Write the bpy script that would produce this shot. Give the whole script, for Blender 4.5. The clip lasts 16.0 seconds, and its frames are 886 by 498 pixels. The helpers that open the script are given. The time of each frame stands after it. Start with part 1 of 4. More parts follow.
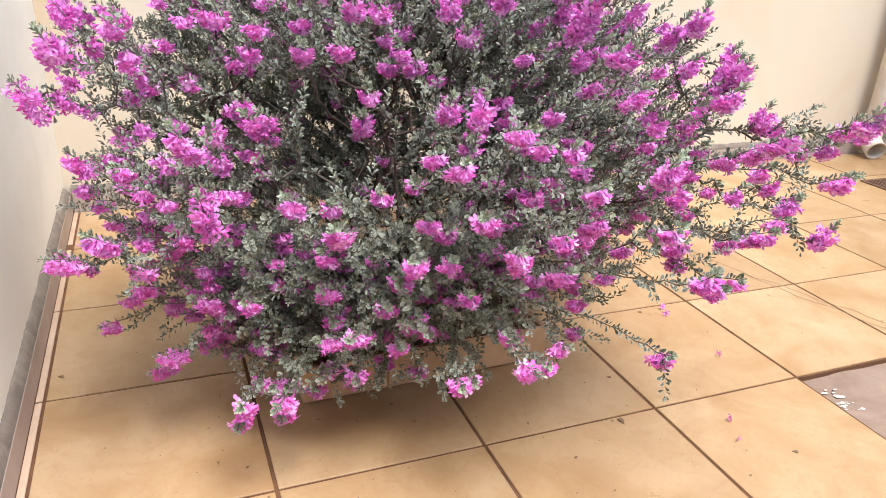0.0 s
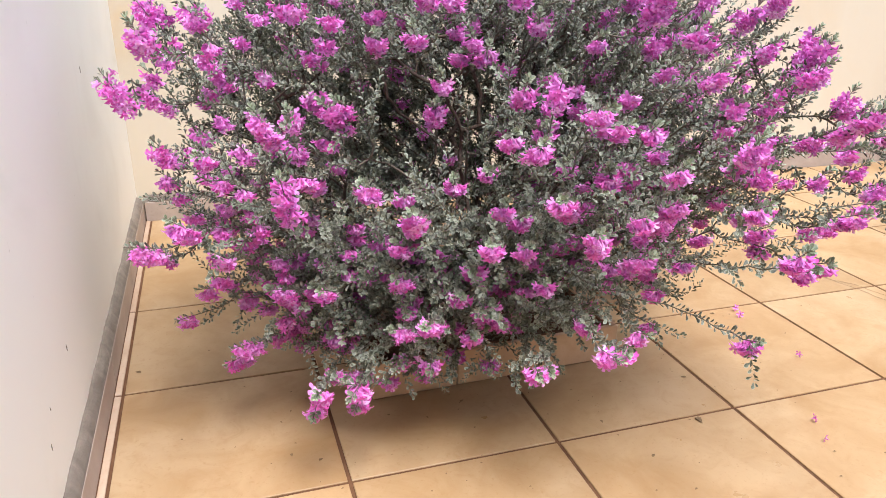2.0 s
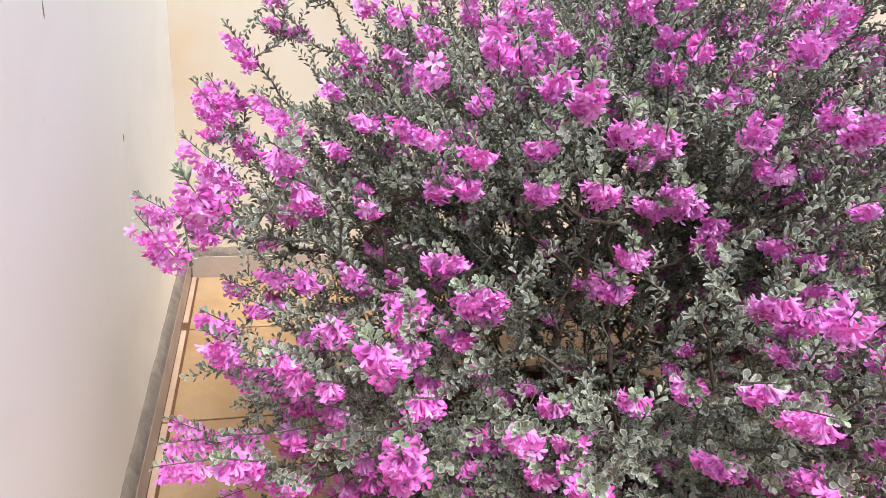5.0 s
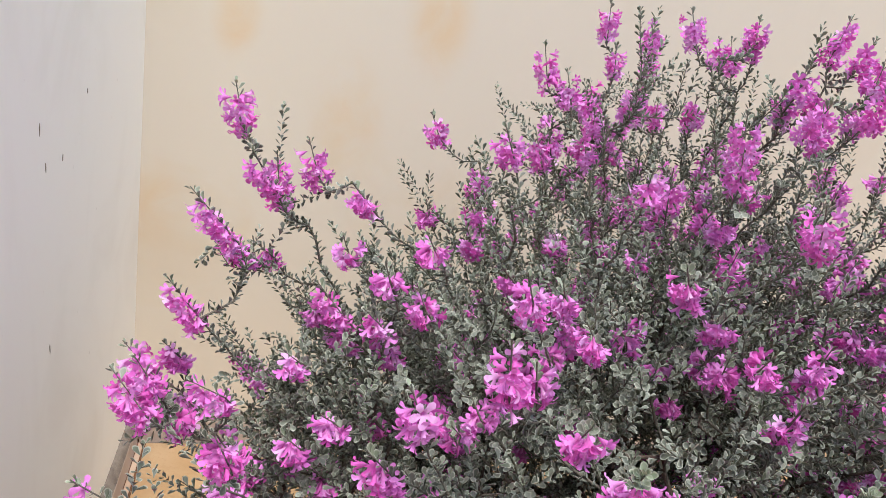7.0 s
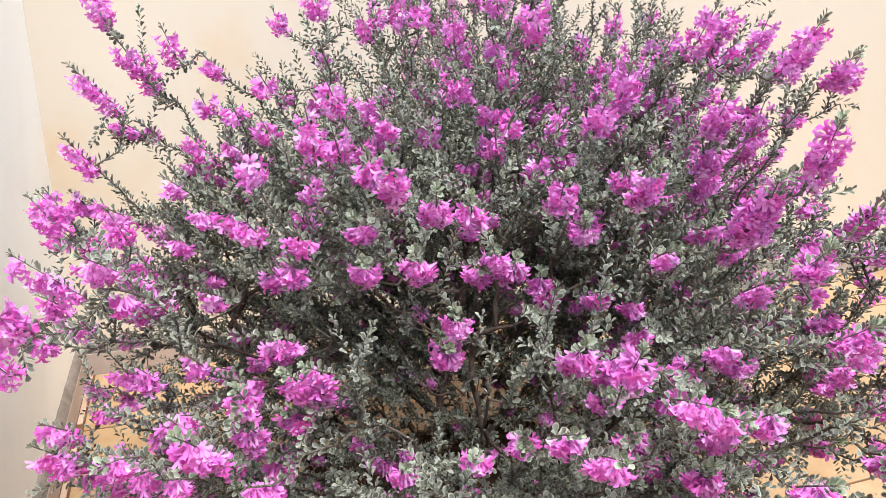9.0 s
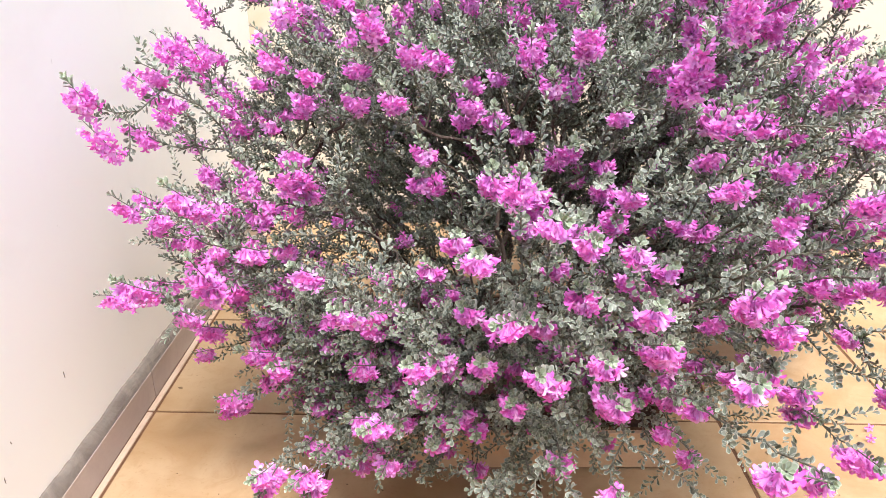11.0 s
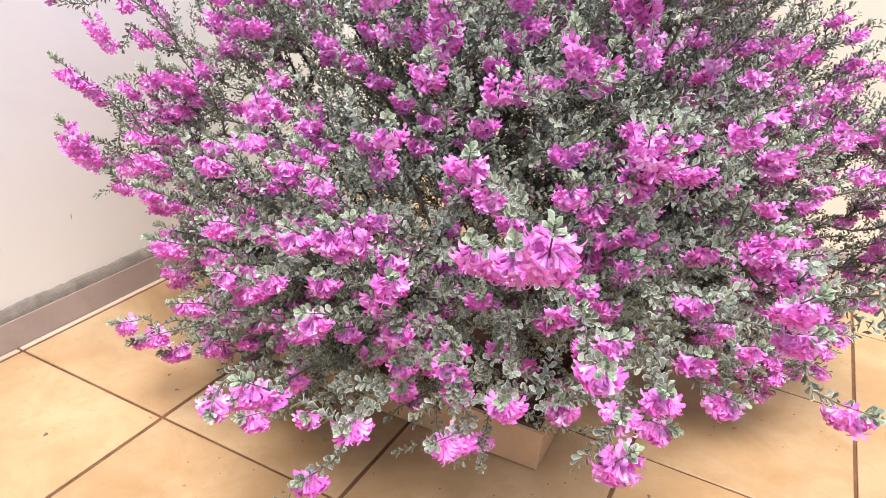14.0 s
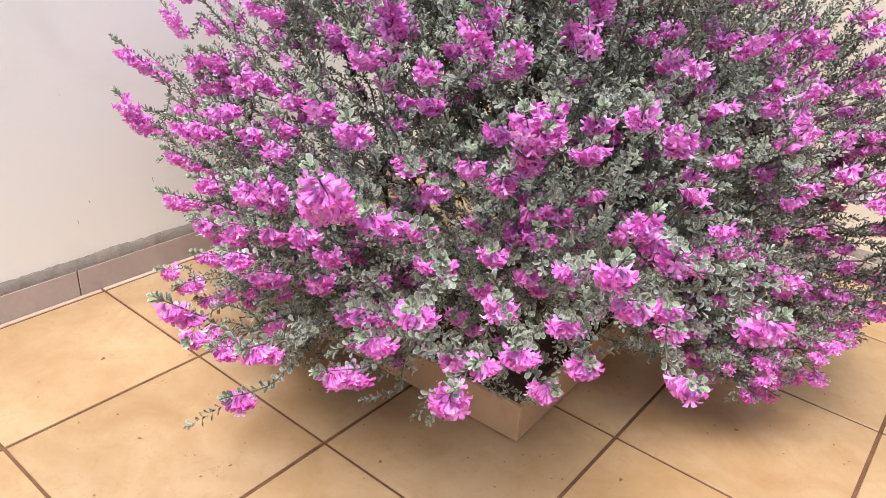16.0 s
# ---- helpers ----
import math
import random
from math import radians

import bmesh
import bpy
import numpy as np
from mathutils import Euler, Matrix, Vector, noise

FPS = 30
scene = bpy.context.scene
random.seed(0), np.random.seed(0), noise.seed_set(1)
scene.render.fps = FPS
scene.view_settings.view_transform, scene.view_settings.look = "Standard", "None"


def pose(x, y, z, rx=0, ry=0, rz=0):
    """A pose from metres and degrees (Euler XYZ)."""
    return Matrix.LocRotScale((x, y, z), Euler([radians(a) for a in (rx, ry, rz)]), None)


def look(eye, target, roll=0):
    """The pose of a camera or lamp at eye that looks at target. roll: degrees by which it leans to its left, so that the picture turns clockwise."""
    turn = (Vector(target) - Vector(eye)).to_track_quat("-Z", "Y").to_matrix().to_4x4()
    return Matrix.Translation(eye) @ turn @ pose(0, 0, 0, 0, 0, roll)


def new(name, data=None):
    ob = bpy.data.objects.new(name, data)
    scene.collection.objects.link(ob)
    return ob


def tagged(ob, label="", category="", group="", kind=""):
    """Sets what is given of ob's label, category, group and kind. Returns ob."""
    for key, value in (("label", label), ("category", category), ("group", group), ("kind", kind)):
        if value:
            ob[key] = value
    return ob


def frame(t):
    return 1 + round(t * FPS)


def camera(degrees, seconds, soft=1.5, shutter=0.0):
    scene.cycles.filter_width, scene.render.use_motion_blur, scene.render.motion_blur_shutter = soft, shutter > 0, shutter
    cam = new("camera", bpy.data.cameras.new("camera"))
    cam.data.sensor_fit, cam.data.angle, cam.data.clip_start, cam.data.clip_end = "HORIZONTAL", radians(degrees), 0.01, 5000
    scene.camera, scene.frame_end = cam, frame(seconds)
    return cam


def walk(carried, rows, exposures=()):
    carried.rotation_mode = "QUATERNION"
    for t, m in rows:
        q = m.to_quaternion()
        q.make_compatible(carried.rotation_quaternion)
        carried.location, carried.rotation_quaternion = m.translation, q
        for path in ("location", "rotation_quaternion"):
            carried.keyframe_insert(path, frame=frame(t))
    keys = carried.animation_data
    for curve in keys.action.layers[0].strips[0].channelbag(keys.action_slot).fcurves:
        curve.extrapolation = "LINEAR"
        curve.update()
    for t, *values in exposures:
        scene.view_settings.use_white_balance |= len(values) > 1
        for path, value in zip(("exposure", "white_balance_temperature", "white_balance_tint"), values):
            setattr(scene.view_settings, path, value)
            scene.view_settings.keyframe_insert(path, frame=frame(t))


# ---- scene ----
cam = camera(63.1, 16.0, soft=0.5)
PATH = [
    (0, (0.3024, -1.5915, 1.0130), (0.9716, 0.0204, 0.2620), 3.04),
    (0.5, (0.2697, -1.6117, 0.9717), (0.8380, 0.0663, 0.2851), 0.94),
    (1, (0.2622, -1.6082, 0.9517), (0.7738, 0.1130, 0.3307), 0.15),
    (1.5, (0.2578, -1.6049, 0.9449), (0.7600, 0.1118, 0.3041), 0.13),
    (2, (0.2603, -1.5933, 0.9517), (0.8077, 0.0848, 0.2487), 0.95),
    (2.5, (0.2454, -1.5505, 0.9922), (0.8230, 0.1305, 0.3208), 1.76),
    (3, (0.2233, -1.5170, 1.0146), (0.8409, 0.1204, 0.2746), 5.12),
    (3.5, (0.2136, -1.4760, 1.0296), (0.7991, 0.1830, 0.3120), 5.48),
    (3.7, (0.2255, -1.4473, 1.0262), (0.7573, 0.2415, 0.3369), 5.87),
    (5.8, (0.2412, -0.8409, 1.1566), (0.6617, 0.8622, 0.4266), 5.07),
    (6, (0.2546, -0.8104, 1.1852), (0.6250, 0.9241, 0.5037), 6.44),
    (6.5, (0.2631, -0.7714, 1.2334), (0.7108, 1.0013, 0.7169), 9.09),
    (7, (0.2752, -0.7577, 1.2636), (0.7499, 1.0086, 0.7487), 8.83),
    (7.5, (0.2860, -0.7925, 1.2420), (0.6954, 0.9994, 0.7609), 6.30),
    (8, (0.3075, -0.8948, 1.1691), (0.7695, 0.8523, 0.5824), 6.38),
    (8.5, (0.3170, -0.9855, 1.1366), (0.9730, 0.6964, 0.5444), 4.44),
    (9, (0.3543, -1.1383, 1.1241), (0.9672, 0.5662, 0.5503), 0.54),
    (9.5, (0.4313, -1.3125, 1.1198), (0.9475, 0.3861, 0.4428), 3.45),
    (9.7, (0.4578, -1.3396, 1.1182), (0.9047, 0.3624, 0.4018), 2.43),
    (11.8, (0.9314, -1.4303, 1.0156), (0.7050, 0.2725, 0.2035), 4.59),
    (12, (0.9853, -1.4009, 1.0090), (0.7532, 0.2820, 0.1580), 5.80),
    (12.5, (1.1245, -1.3708, 1.0277), (0.8311, 0.3245, 0.2215), 4.03),
    (13, (1.2969, -1.4153, 1.0386), (0.8710, 0.2358, 0.2005), 5.73),
    (13.5, (1.3986, -1.3869, 1.0290), (0.8367, 0.2271, 0.1988), 4.42),
    (14, (1.4738, -1.3167, 1.0339), (0.7504, 0.2407, 0.2209), 5.32),
    (14.5, (1.5721, -1.3145, 1.0434), (0.6927, 0.1426, 0.1987), 5.21),
    (15, (1.6813, -1.3074, 1.0583), (0.6987, 0.0869, 0.2214), 5.00),
    (15.5, (1.7527, -1.3096, 1.0636), (0.7290, 0.0555, 0.2279), 4.87),
    (16, (1.7920, -1.2496, 1.0562), (0.7546, 0.1015, 0.2147), 4.05),
]
walk(cam, [(t, look(eye, target, roll)) for t, eye, target, roll in PATH],
     exposures=[(0, 1.82), (1.5, 1.78), (3.0, 1.76), (3.7, 1.78), (6, 1.68), (7, 1.3), (8, 1.2), (8.5, 1.5), (9.5, 1.93), (12, 2.2), (13, 2.13), (14.5, 1.94), (16, 1.78)])

# ---- light ----
world = bpy.data.worlds.new("sky")
scene.world = world
world.use_nodes = True
wn = world.node_tree.nodes
sky = wn.new("ShaderNodeTexSky")
sky.sky_type = "NISHITA"
sky.sun_disc = False
sky.sun_elevation = radians(69)
sky.sun_rotation = radians(157)
wn["Background"].inputs["Strength"].default_value = 0.09
world.node_tree.links.new(sky.outputs["Color"], wn["Background"].inputs["Color"])
sun = new("sun", bpy.data.lights.new("sun", "SUN"))
sun.data.energy, sun.data.angle, sun.data.color = 1.85, radians(32), (1.0, 0.975, 0.965)
sun.matrix_world = look((1.5, -1.6, 5.0), (0.8, 0.2, 0.0))


# ---- materials ----
def material(name, rough=0.6, spec=0.5):
    m = bpy.data.materials.new(name)
    m.use_nodes = True
    b = m.node_tree.nodes["Principled BSDF"]
    b.inputs["Roughness"].default_value = rough
    b.inputs["Specular IOR Level"].default_value = spec
    return m, m.node_tree, b


def coords(t, scale=1.0, obj=False):
    n = t.nodes
    if obj:
        c = n.new("ShaderNodeTexCoord").outputs["Object"]
    else:
        c = n.new("ShaderNodeNewGeometry").outputs["Position"]
    mp = n.new("ShaderNodeMapping")
    mp.inputs["Scale"].default_value = (scale, scale, scale) if isinstance(scale, (int, float)) else scale
    t.links.new(c, mp.inputs["Vector"])
    return mp.outputs["Vector"]


def noise_tex(t, vec, scale, detail=4.0, rough=0.55, distort=0.0):
    n = t.nodes.new("ShaderNodeTexNoise")
    n.inputs["Scale"].default_value = scale
    n.inputs["Detail"].default_value = detail
    n.inputs["Roughness"].default_value = rough
    n.inputs["Distortion"].default_value = distort
    t.links.new(vec, n.inputs["Vector"])
    return n.outputs["Fac"]


def ramp(t, fac, stops):
    r = t.nodes.new("ShaderNodeValToRGB")
    e = r.color_ramp.elements
    while len(e) < len(stops):
        e.new(0.5)
    for el, (p, c) in zip(e, stops):
        el.position = p
        el.color = (*c, 1) if len(c) == 3 else c
    t.links.new(fac, r.inputs["Fac"])
    return r.outputs["Color"]


def mix(t, fac, a, b, mode="MIX"):
    m = t.nodes.new("ShaderNodeMix")
    m.data_type, m.blend_type = "RGBA", mode
    for key, v in ((0, fac), (6, a), (7, b)):
        if isinstance(v, (int, float)):
            m.inputs[key].default_value = v
        elif isinstance(v, tuple):
            m.inputs[key].default_value = (*v, 1)
        else:
            t.links.new(v, m.inputs[key])
    return m.outputs[2]


def bump(t, b, height, strength=0.3, dist=0.002):
    n = t.nodes.new("ShaderNodeBump")
    n.inputs["Strength"].default_value = strength
    n.inputs["Distance"].default_value = dist
    t.links.new(height, n.inputs["Height"])
    t.links.new(n.outputs["Normal"], b.inputs["Normal"])


def grey(v):
    return (v, v, v)


def plaster(name, base, stain, worn, stain_at, blotches=()):
    m, t, b = material(name, 0.85, 0.25)
    v = coords(t)
    big = noise_tex(t, v, 2.4, 5, 0.55, 0.9)
    c = mix(t, ramp(t, big, stain_at), base, stain)
    for x, y, z, r, much in blotches:
        d = t.nodes.new("ShaderNodeVectorMath")
        d.operation = "DISTANCE"
        d.inputs[1].default_value = (x, y, z * 0.55)
        t.links.new(coords(t, (1, 1, 0.55)), d.inputs[0])
        near = t.nodes.new("ShaderNodeMapRange")
        near.interpolation_type = "SMOOTHSTEP"
        near.inputs["From Min"].default_value, near.inputs["From Max"].default_value = r, r * 0.15
        t.links.new(d.outputs["Value"], near.inputs["Value"])
        spread = ramp(t, noise_tex(t, v, 6, 5, 0.6, 0.6), [(0.3, grey(0)), (0.65, grey(much))])
        c = mix(t, mix(t, 1.0, near.outputs["Result"], spread, "MULTIPLY"), c, (0.70, 0.50, 0.28))
    streak = noise_tex(t, coords(t, (3.2, 3.2, 0.9)), 1.6, 6, 0.65, 0.8)
    c = mix(t, ramp(t, streak, [(0.58, grey(0)), (0.85, grey(0.12))]), c, worn)
    spots = noise_tex(t, v, 42, 3, 0.5)
    c = mix(t, ramp(t, spots, [(0.74, grey(0)), (0.8, grey(0.5))]), c, worn)
    t.links.new(c, b.inputs["Base Color"])
    fine = noise_tex(t, v, 160, 5, 0.7)
    bump(t, b, mix(t, 0.6, fine, noise_tex(t, v, 14, 4, 0.5)), 0.16, 0.003)
    return m


M_WALL_WHITE = plaster("white_plaster", (0.90, 0.882, 0.80), (0.78, 0.75, 0.66), (0.56, 0.52, 0.44),
                       [(0.52, grey(0)), (0.8, grey(0.6))])
M_WALL_CREAM = plaster("cream_plaster", (0.70, 0.622, 0.495), (0.67, 0.53, 0.35), (0.60, 0.52, 0.40),
                       [(0.54, grey(0)), (0.76, grey(0.5))],
                       [(0.72, 1.285, 1.33, 0.12, 0.7), (0.49, 1.285, 1.02, 0.13, 0.6), (0.18, 1.285, 1.26, 0.08, 0.8), (0.0, 1.285, 0.72, 0.10, 0.6)])


def tile_mat(name, light, dark, blot, rough):
    m, t, b = material(name, rough, 0.5)
    v = coords(t)
    info = t.nodes.new("ShaderNodeObjectInfo")
    add = t.nodes.new("ShaderNodeVectorMath")
    add.operation = "MULTIPLY_ADD"
    add.inputs[1].default_value = (7, 7, 7)
    t.links.new(info.outputs["Random"], add.inputs[0])
    t.links.new(v, add.inputs[2])
    v2 = add.outputs[0]
    c = mix(t, ramp(t, noise_tex(t, v2, 5, 6, 0.62, 0.8), [(0.35, grey(0)), (0.7, grey(1))]), light, dark)
    c = mix(t, ramp(t, noise_tex(t, v2, 2.2, 3, 0.5, 0.4), [(0.52, grey(0)), (0.75, grey(0.75))]), c, blot)
    c = mix(t, ramp(t, noise_tex(t, v2, 120, 3, 0.6), [(0.60, grey(0)), (0.70, grey(0.5))]), c, dark)
    c = mix(t, ramp(t, noise_tex(t, v, 17, 7, 0.7, 1.2), [(0.50, grey(0)), (0.72, grey(0.55))]), c, dark)
    tone = t.nodes.new("ShaderNodeMapRange")
    tone.inputs["To Min"].default_value, tone.inputs["To Max"].default_value = 0.92, 1.06
    t.links.new(info.outputs["Random"], tone.inputs["Value"])
    c = mix(t, 1.0, c, tone.outputs["Result"], "MULTIPLY")
    t.links.new(c, b.inputs["Base Color"])
    t.links.new(ramp(t, noise_tex(t, v, 8, 5, 0.6), [(0.3, grey(rough - 0.12)), (0.75, grey(rough + 0.15))]),
                b.inputs["Roughness"])
    bump(t, b, noise_tex(t, v2, 60, 5, 0.65), 0.12, 0.003)
    return m


M_TILE = tile_mat("ochre_floor_tile", (0.418, 0.280, 0.150), (0.318, 0.186, 0.081), (0.452, 0.325, 0.196), 0.38)
M_SKIRT = tile_mat("mauve_skirting_tile", (0.48, 0.40, 0.35), (0.38, 0.31, 0.27), (0.52, 0.44, 0.38), 0.45)
M_STRIP = tile_mat("pale_edge_strip", (0.50, 0.375, 0.275), (0.40, 0.27, 0.185), (0.53, 0.42, 0.32), 0.5)
M_PLANTER = tile_mat("planter_cladding_tile", (0.58, 0.40, 0.25), (0.48, 0.30, 0.17), (0.60, 0.44, 0.29), 0.42)


def rough_mat(name, a, c2, scale, rough, strength=0.6):
    m, t, b = material(name, rough, 0.3)
    v = coords(t)
    t.links.new(mix(t, ramp(t, noise_tex(t, v, scale, 8, 0.65, 0.5), [(0.35, grey(0)), (0.68, grey(1))]), a, c2),
                b.inputs["Base Color"])
    bump(t, b, noise_tex(t, v, scale * 6, 6, 0.7), strength, 0.006)
    return m


M_GROUT = rough_mat("brown_grout", (0.10, 0.045, 0.022), (0.16, 0.08, 0.04), 14, 0.9)
M_MORTAR = rough_mat("grey_mortar", (0.17, 0.14, 0.115), (0.27, 0.23, 0.19), 22, 0.95, 1.0)
M_CONCRETE = rough_mat("bare_concrete", (0.19, 0.125, 0.09), (0.31, 0.225, 0.17), 7, 0.6, 0.7)
M_CASE = rough_mat("dry_case", (0.22, 0.18, 0.13), (0.36, 0.31, 0.24), 90, 0.95)
M_SOIL_DRY = rough_mat("dried_dirt", (0.24, 0.16, 0.10), (0.34, 0.235, 0.145), 40, 0.95)
M_SOIL = rough_mat("dark_soil", (0.05, 0.025, 0.016), (0.10, 0.05, 0.03), 30, 0.95, 1.0)
M_PVC = rough_mat("aged_white_pvc", (0.74, 0.68, 0.58), (0.66, 0.57, 0.45), 9, 0.4, 0.05)
M_GRATE = rough_mat("rusty_dark_metal", (0.10, 0.055, 0.035), (0.17, 0.10, 0.06), 40, 0.55, 0.4)
M_DARK = rough_mat("drain_pit_shade", (0.012, 0.01, 0.008), (0.02, 0.015, 0.012), 20, 0.9, 0.2)
M_CRUMB = rough_mat("pale_mortar_crumb", (0.52, 0.46, 0.40), (0.62, 0.57, 0.50), 60, 0.9, 0.5)
M_DRY = rough_mat("dry_leaf", (0.16, 0.10, 0.055), (0.26, 0.18, 0.10), 60, 0.8, 0.3)


def bark_material():
    """Dark ridged bark on old wood, pale felt on young twigs."""
    m, t, b = material("grey_brown_bark", 0.9, 0.25)
    v = coords(t)
    old = mix(t, ramp(t, noise_tex(t, v, 60, 8, 0.65, 0.5), [(0.35, grey(0)), (0.68, grey(1))]), (0.070, 0.047, 0.038), (0.150, 0.110, 0.088))
    felt = mix(t, ramp(t, noise_tex(t, v, 130, 4, 0.6), [(0.35, grey(0)), (0.7, grey(1))]), (0.12, 0.115, 0.088), (0.22, 0.21, 0.165))
    young = t.nodes.new("ShaderNodeAttribute")
    young.attribute_name = "young"
    t.links.new(mix(t, young.outputs["Fac"], old, felt), b.inputs["Base Color"])
    bump(t, b, noise_tex(t, v, 360, 6, 0.7), 0.6, 0.006)
    return m


def leaf_material():
    m, t, b = material("silver_green_leaf", 0.75, 0.2)
    n, l = t.nodes, t.links
    geo = n.new("ShaderNodeNewGeometry")
    rim = n.new("ShaderNodeAttribute")
    rim.attribute_name = "rim"
    young = n.new("ShaderNodeAttribute")
    young.attribute_name = "young"
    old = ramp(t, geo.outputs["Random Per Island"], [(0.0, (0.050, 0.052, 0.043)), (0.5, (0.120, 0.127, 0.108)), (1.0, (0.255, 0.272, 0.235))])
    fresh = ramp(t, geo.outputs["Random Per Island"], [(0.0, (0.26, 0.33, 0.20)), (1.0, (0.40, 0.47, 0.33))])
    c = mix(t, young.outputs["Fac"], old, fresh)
    edge = ramp(t, rim.outputs["Fac"], [(0.70, grey(0)), (0.96, grey(0.72))])
    c = mix(t, edge, c, (0.57, 0.59, 0.49))
    c = mix(t, ramp(t, noise_tex(t, coords(t), 260, 3, 0.6), [(0.4, grey(0)), (0.8, grey(0.25))]), c, (0.30, 0.32, 0.27))
    l.new(c, b.inputs["Base Color"])
    tr = n.new("ShaderNodeBsdfTranslucent")
    l.new(mix(t, 0.6, c, (0.30, 0.36, 0.14)), tr.inputs["Color"])
    ms = n.new("ShaderNodeMixShader")
    ms.inputs["Fac"].default_value = 0.08
    l.new(b.outputs["BSDF"], ms.inputs[1])
    l.new(tr.outputs["BSDF"], ms.inputs[2])
    l.new(ms.outputs["Shader"], n["Material Output"].inputs["Surface"])
    return m


def petal_material():
    m, t, b = material("magenta_petal", 0.6, 0.25)
    n, l = t.nodes, t.links
    geo = n.new("ShaderNodeNewGeometry")
    rim = n.new("ShaderNodeAttribute")
    rim.attribute_name = "rim"
    c = ramp(t, geo.outputs["Random Per Island"], [(0.0, (0.80, 0.14, 0.56)), (0.4, (0.85, 0.26, 0.73)), (0.85, (0.88, 0.42, 0.85)), (1.0, (0.92, 0.62, 0.91))])
    # deeper pink base, darkened further to paint in the shade between lobes
    c = mix(t, ramp(t, rim.outputs["Fac"], [(0.0, grey(0.7)), (0.6, grey(0.0))]), c, (0.60, 0.16, 0.44))
    c = mix(t, ramp(t, noise_tex(t, coords(t), 190, 4, 0.6), [(0.42, grey(0)), (0.72, grey(0.30))]), c, (0.72, 0.13, 0.50))
    l.new(c, b.inputs["Base Color"])
    tr = n.new("ShaderNodeBsdfTranslucent")
    l.new(c, tr.inputs["Color"])
    ms = n.new("ShaderNodeMixShader")
    ms.inputs["Fac"].default_value = 0.26
    l.new(b.outputs["BSDF"], ms.inputs[1])
    l.new(tr.outputs["BSDF"], ms.inputs[2])
    l.new(ms.outputs["Shader"], n["Material Output"].inputs["Surface"])
    return m


M_BARK, M_LEAF, M_PETAL = bark_material(), leaf_material(), petal_material()


# ---- building helpers ----
def add_mesh(name, verts, faces, mat, parent=None, label="", smooth=False, attrs=None):
    me = bpy.data.meshes.new(name)
    me.from_pydata(verts, [], faces)
    me.materials.append(mat)
    for key, vals in (attrs or {}).items():
        me.attributes.new(key, "FLOAT", "POINT").data.foreach_set("value", np.asarray(vals, dtype=np.float32).ravel())
    if smooth:
        me.polygons.foreach_set("use_smooth", [True] * len(me.polygons))
    me.update()
    ob = new(name, me)
    ob.parent = parent
    if label:
        tagged(ob, label)
    return ob


def part(name, bm, mat, parent, label="", smooth=False):
    me = bpy.data.meshes.new(name)
    bm.normal_update()
    bm.to_mesh(me)
    bm.free()
    me.materials.append(mat)
    if smooth:
        me.polygons.foreach_set("use_smooth", [True] * len(me.polygons))
    ob = new(name, me)
    ob.parent = parent
    if label:
        tagged(ob, label)
    return ob


def box(x0, y0, z0, x1, y1, z1, bevel=0.0, segments=1):
    bm = bmesh.new()
    bmesh.ops.create_cube(bm, size=1, matrix=Matrix.Translation(((x0 + x1) / 2, (y0 + y1) / 2, (z0 + z1) / 2))
                          @ Matrix.Diagonal((x1 - x0, y1 - y0, z1 - z0, 1)))
    if bevel:
        bmesh.ops.bevel(bm, geom=bm.edges[:], offset=bevel, segments=segments, affect="EDGES", profile=0.7)
    return bm


def thing(name, label, category, at=(0, 0, 0), group="", kind=""):
    ob = new(name)
    ob.empty_display_size = 0.05
    ob.location = at
    return tagged(ob, label, category, group, kind)


# ---- walls and floor ----
T = 0.45          # tile module
Y_BACK = 1.285    # face of the back wall
X_LEFT = -0.042   # face of the side wall
X_RIGHT, Y_FRONT, WALL_H = 4.45, -3.6, 2.7


def wall(name, b, mat, label):
    ob = part(name, b, mat, None, label)
    return tagged(ob, kind="structure")


wall("wall_west", box(X_LEFT - 0.15, Y_FRONT - 0.15, -0.05, X_LEFT, Y_BACK + 0.15, WALL_H), M_WALL_WHITE,
     "off-white painted plaster wall with faint scuffs")
wall("wall_north", box(X_LEFT, Y_BACK, -0.05, X_RIGHT, Y_BACK + 0.15, WALL_H), M_WALL_CREAM,
     "cream plaster wall with ochre damp stains")
wall("wall_east", box(X_RIGHT, Y_FRONT - 0.15, -0.05, X_RIGHT + 0.15, Y_BACK + 0.15, WALL_H), M_WALL_CREAM,
     "plain cream plaster wall closing the patio")
wall("wall_south", box(X_LEFT + 0.002, Y_FRONT - 0.15, -0.05, X_RIGHT - 0.002, Y_FRONT, WALL_H), M_WALL_WHITE,
     "plain off-white plaster wall closing the patio")

floor = tagged(part("floor", box(X_LEFT, Y_FRONT, -0.12, X_RIGHT, Y_BACK, -0.0205), M_CONCRETE, None,
                    "patio floor of ochre tiles with dark brown joints"), kind="structure")

# bare patch where tiles are missing: columns 4 and 5, rows below y = -T
HOLE = {(i, j) for i in (4, 5) for j in (-2, -3)}
HX0, HX1, HY0, HY1 = 4 * T + 0.004, 6 * T - 0.004, -3 * T + 0.004, -T - 0.002



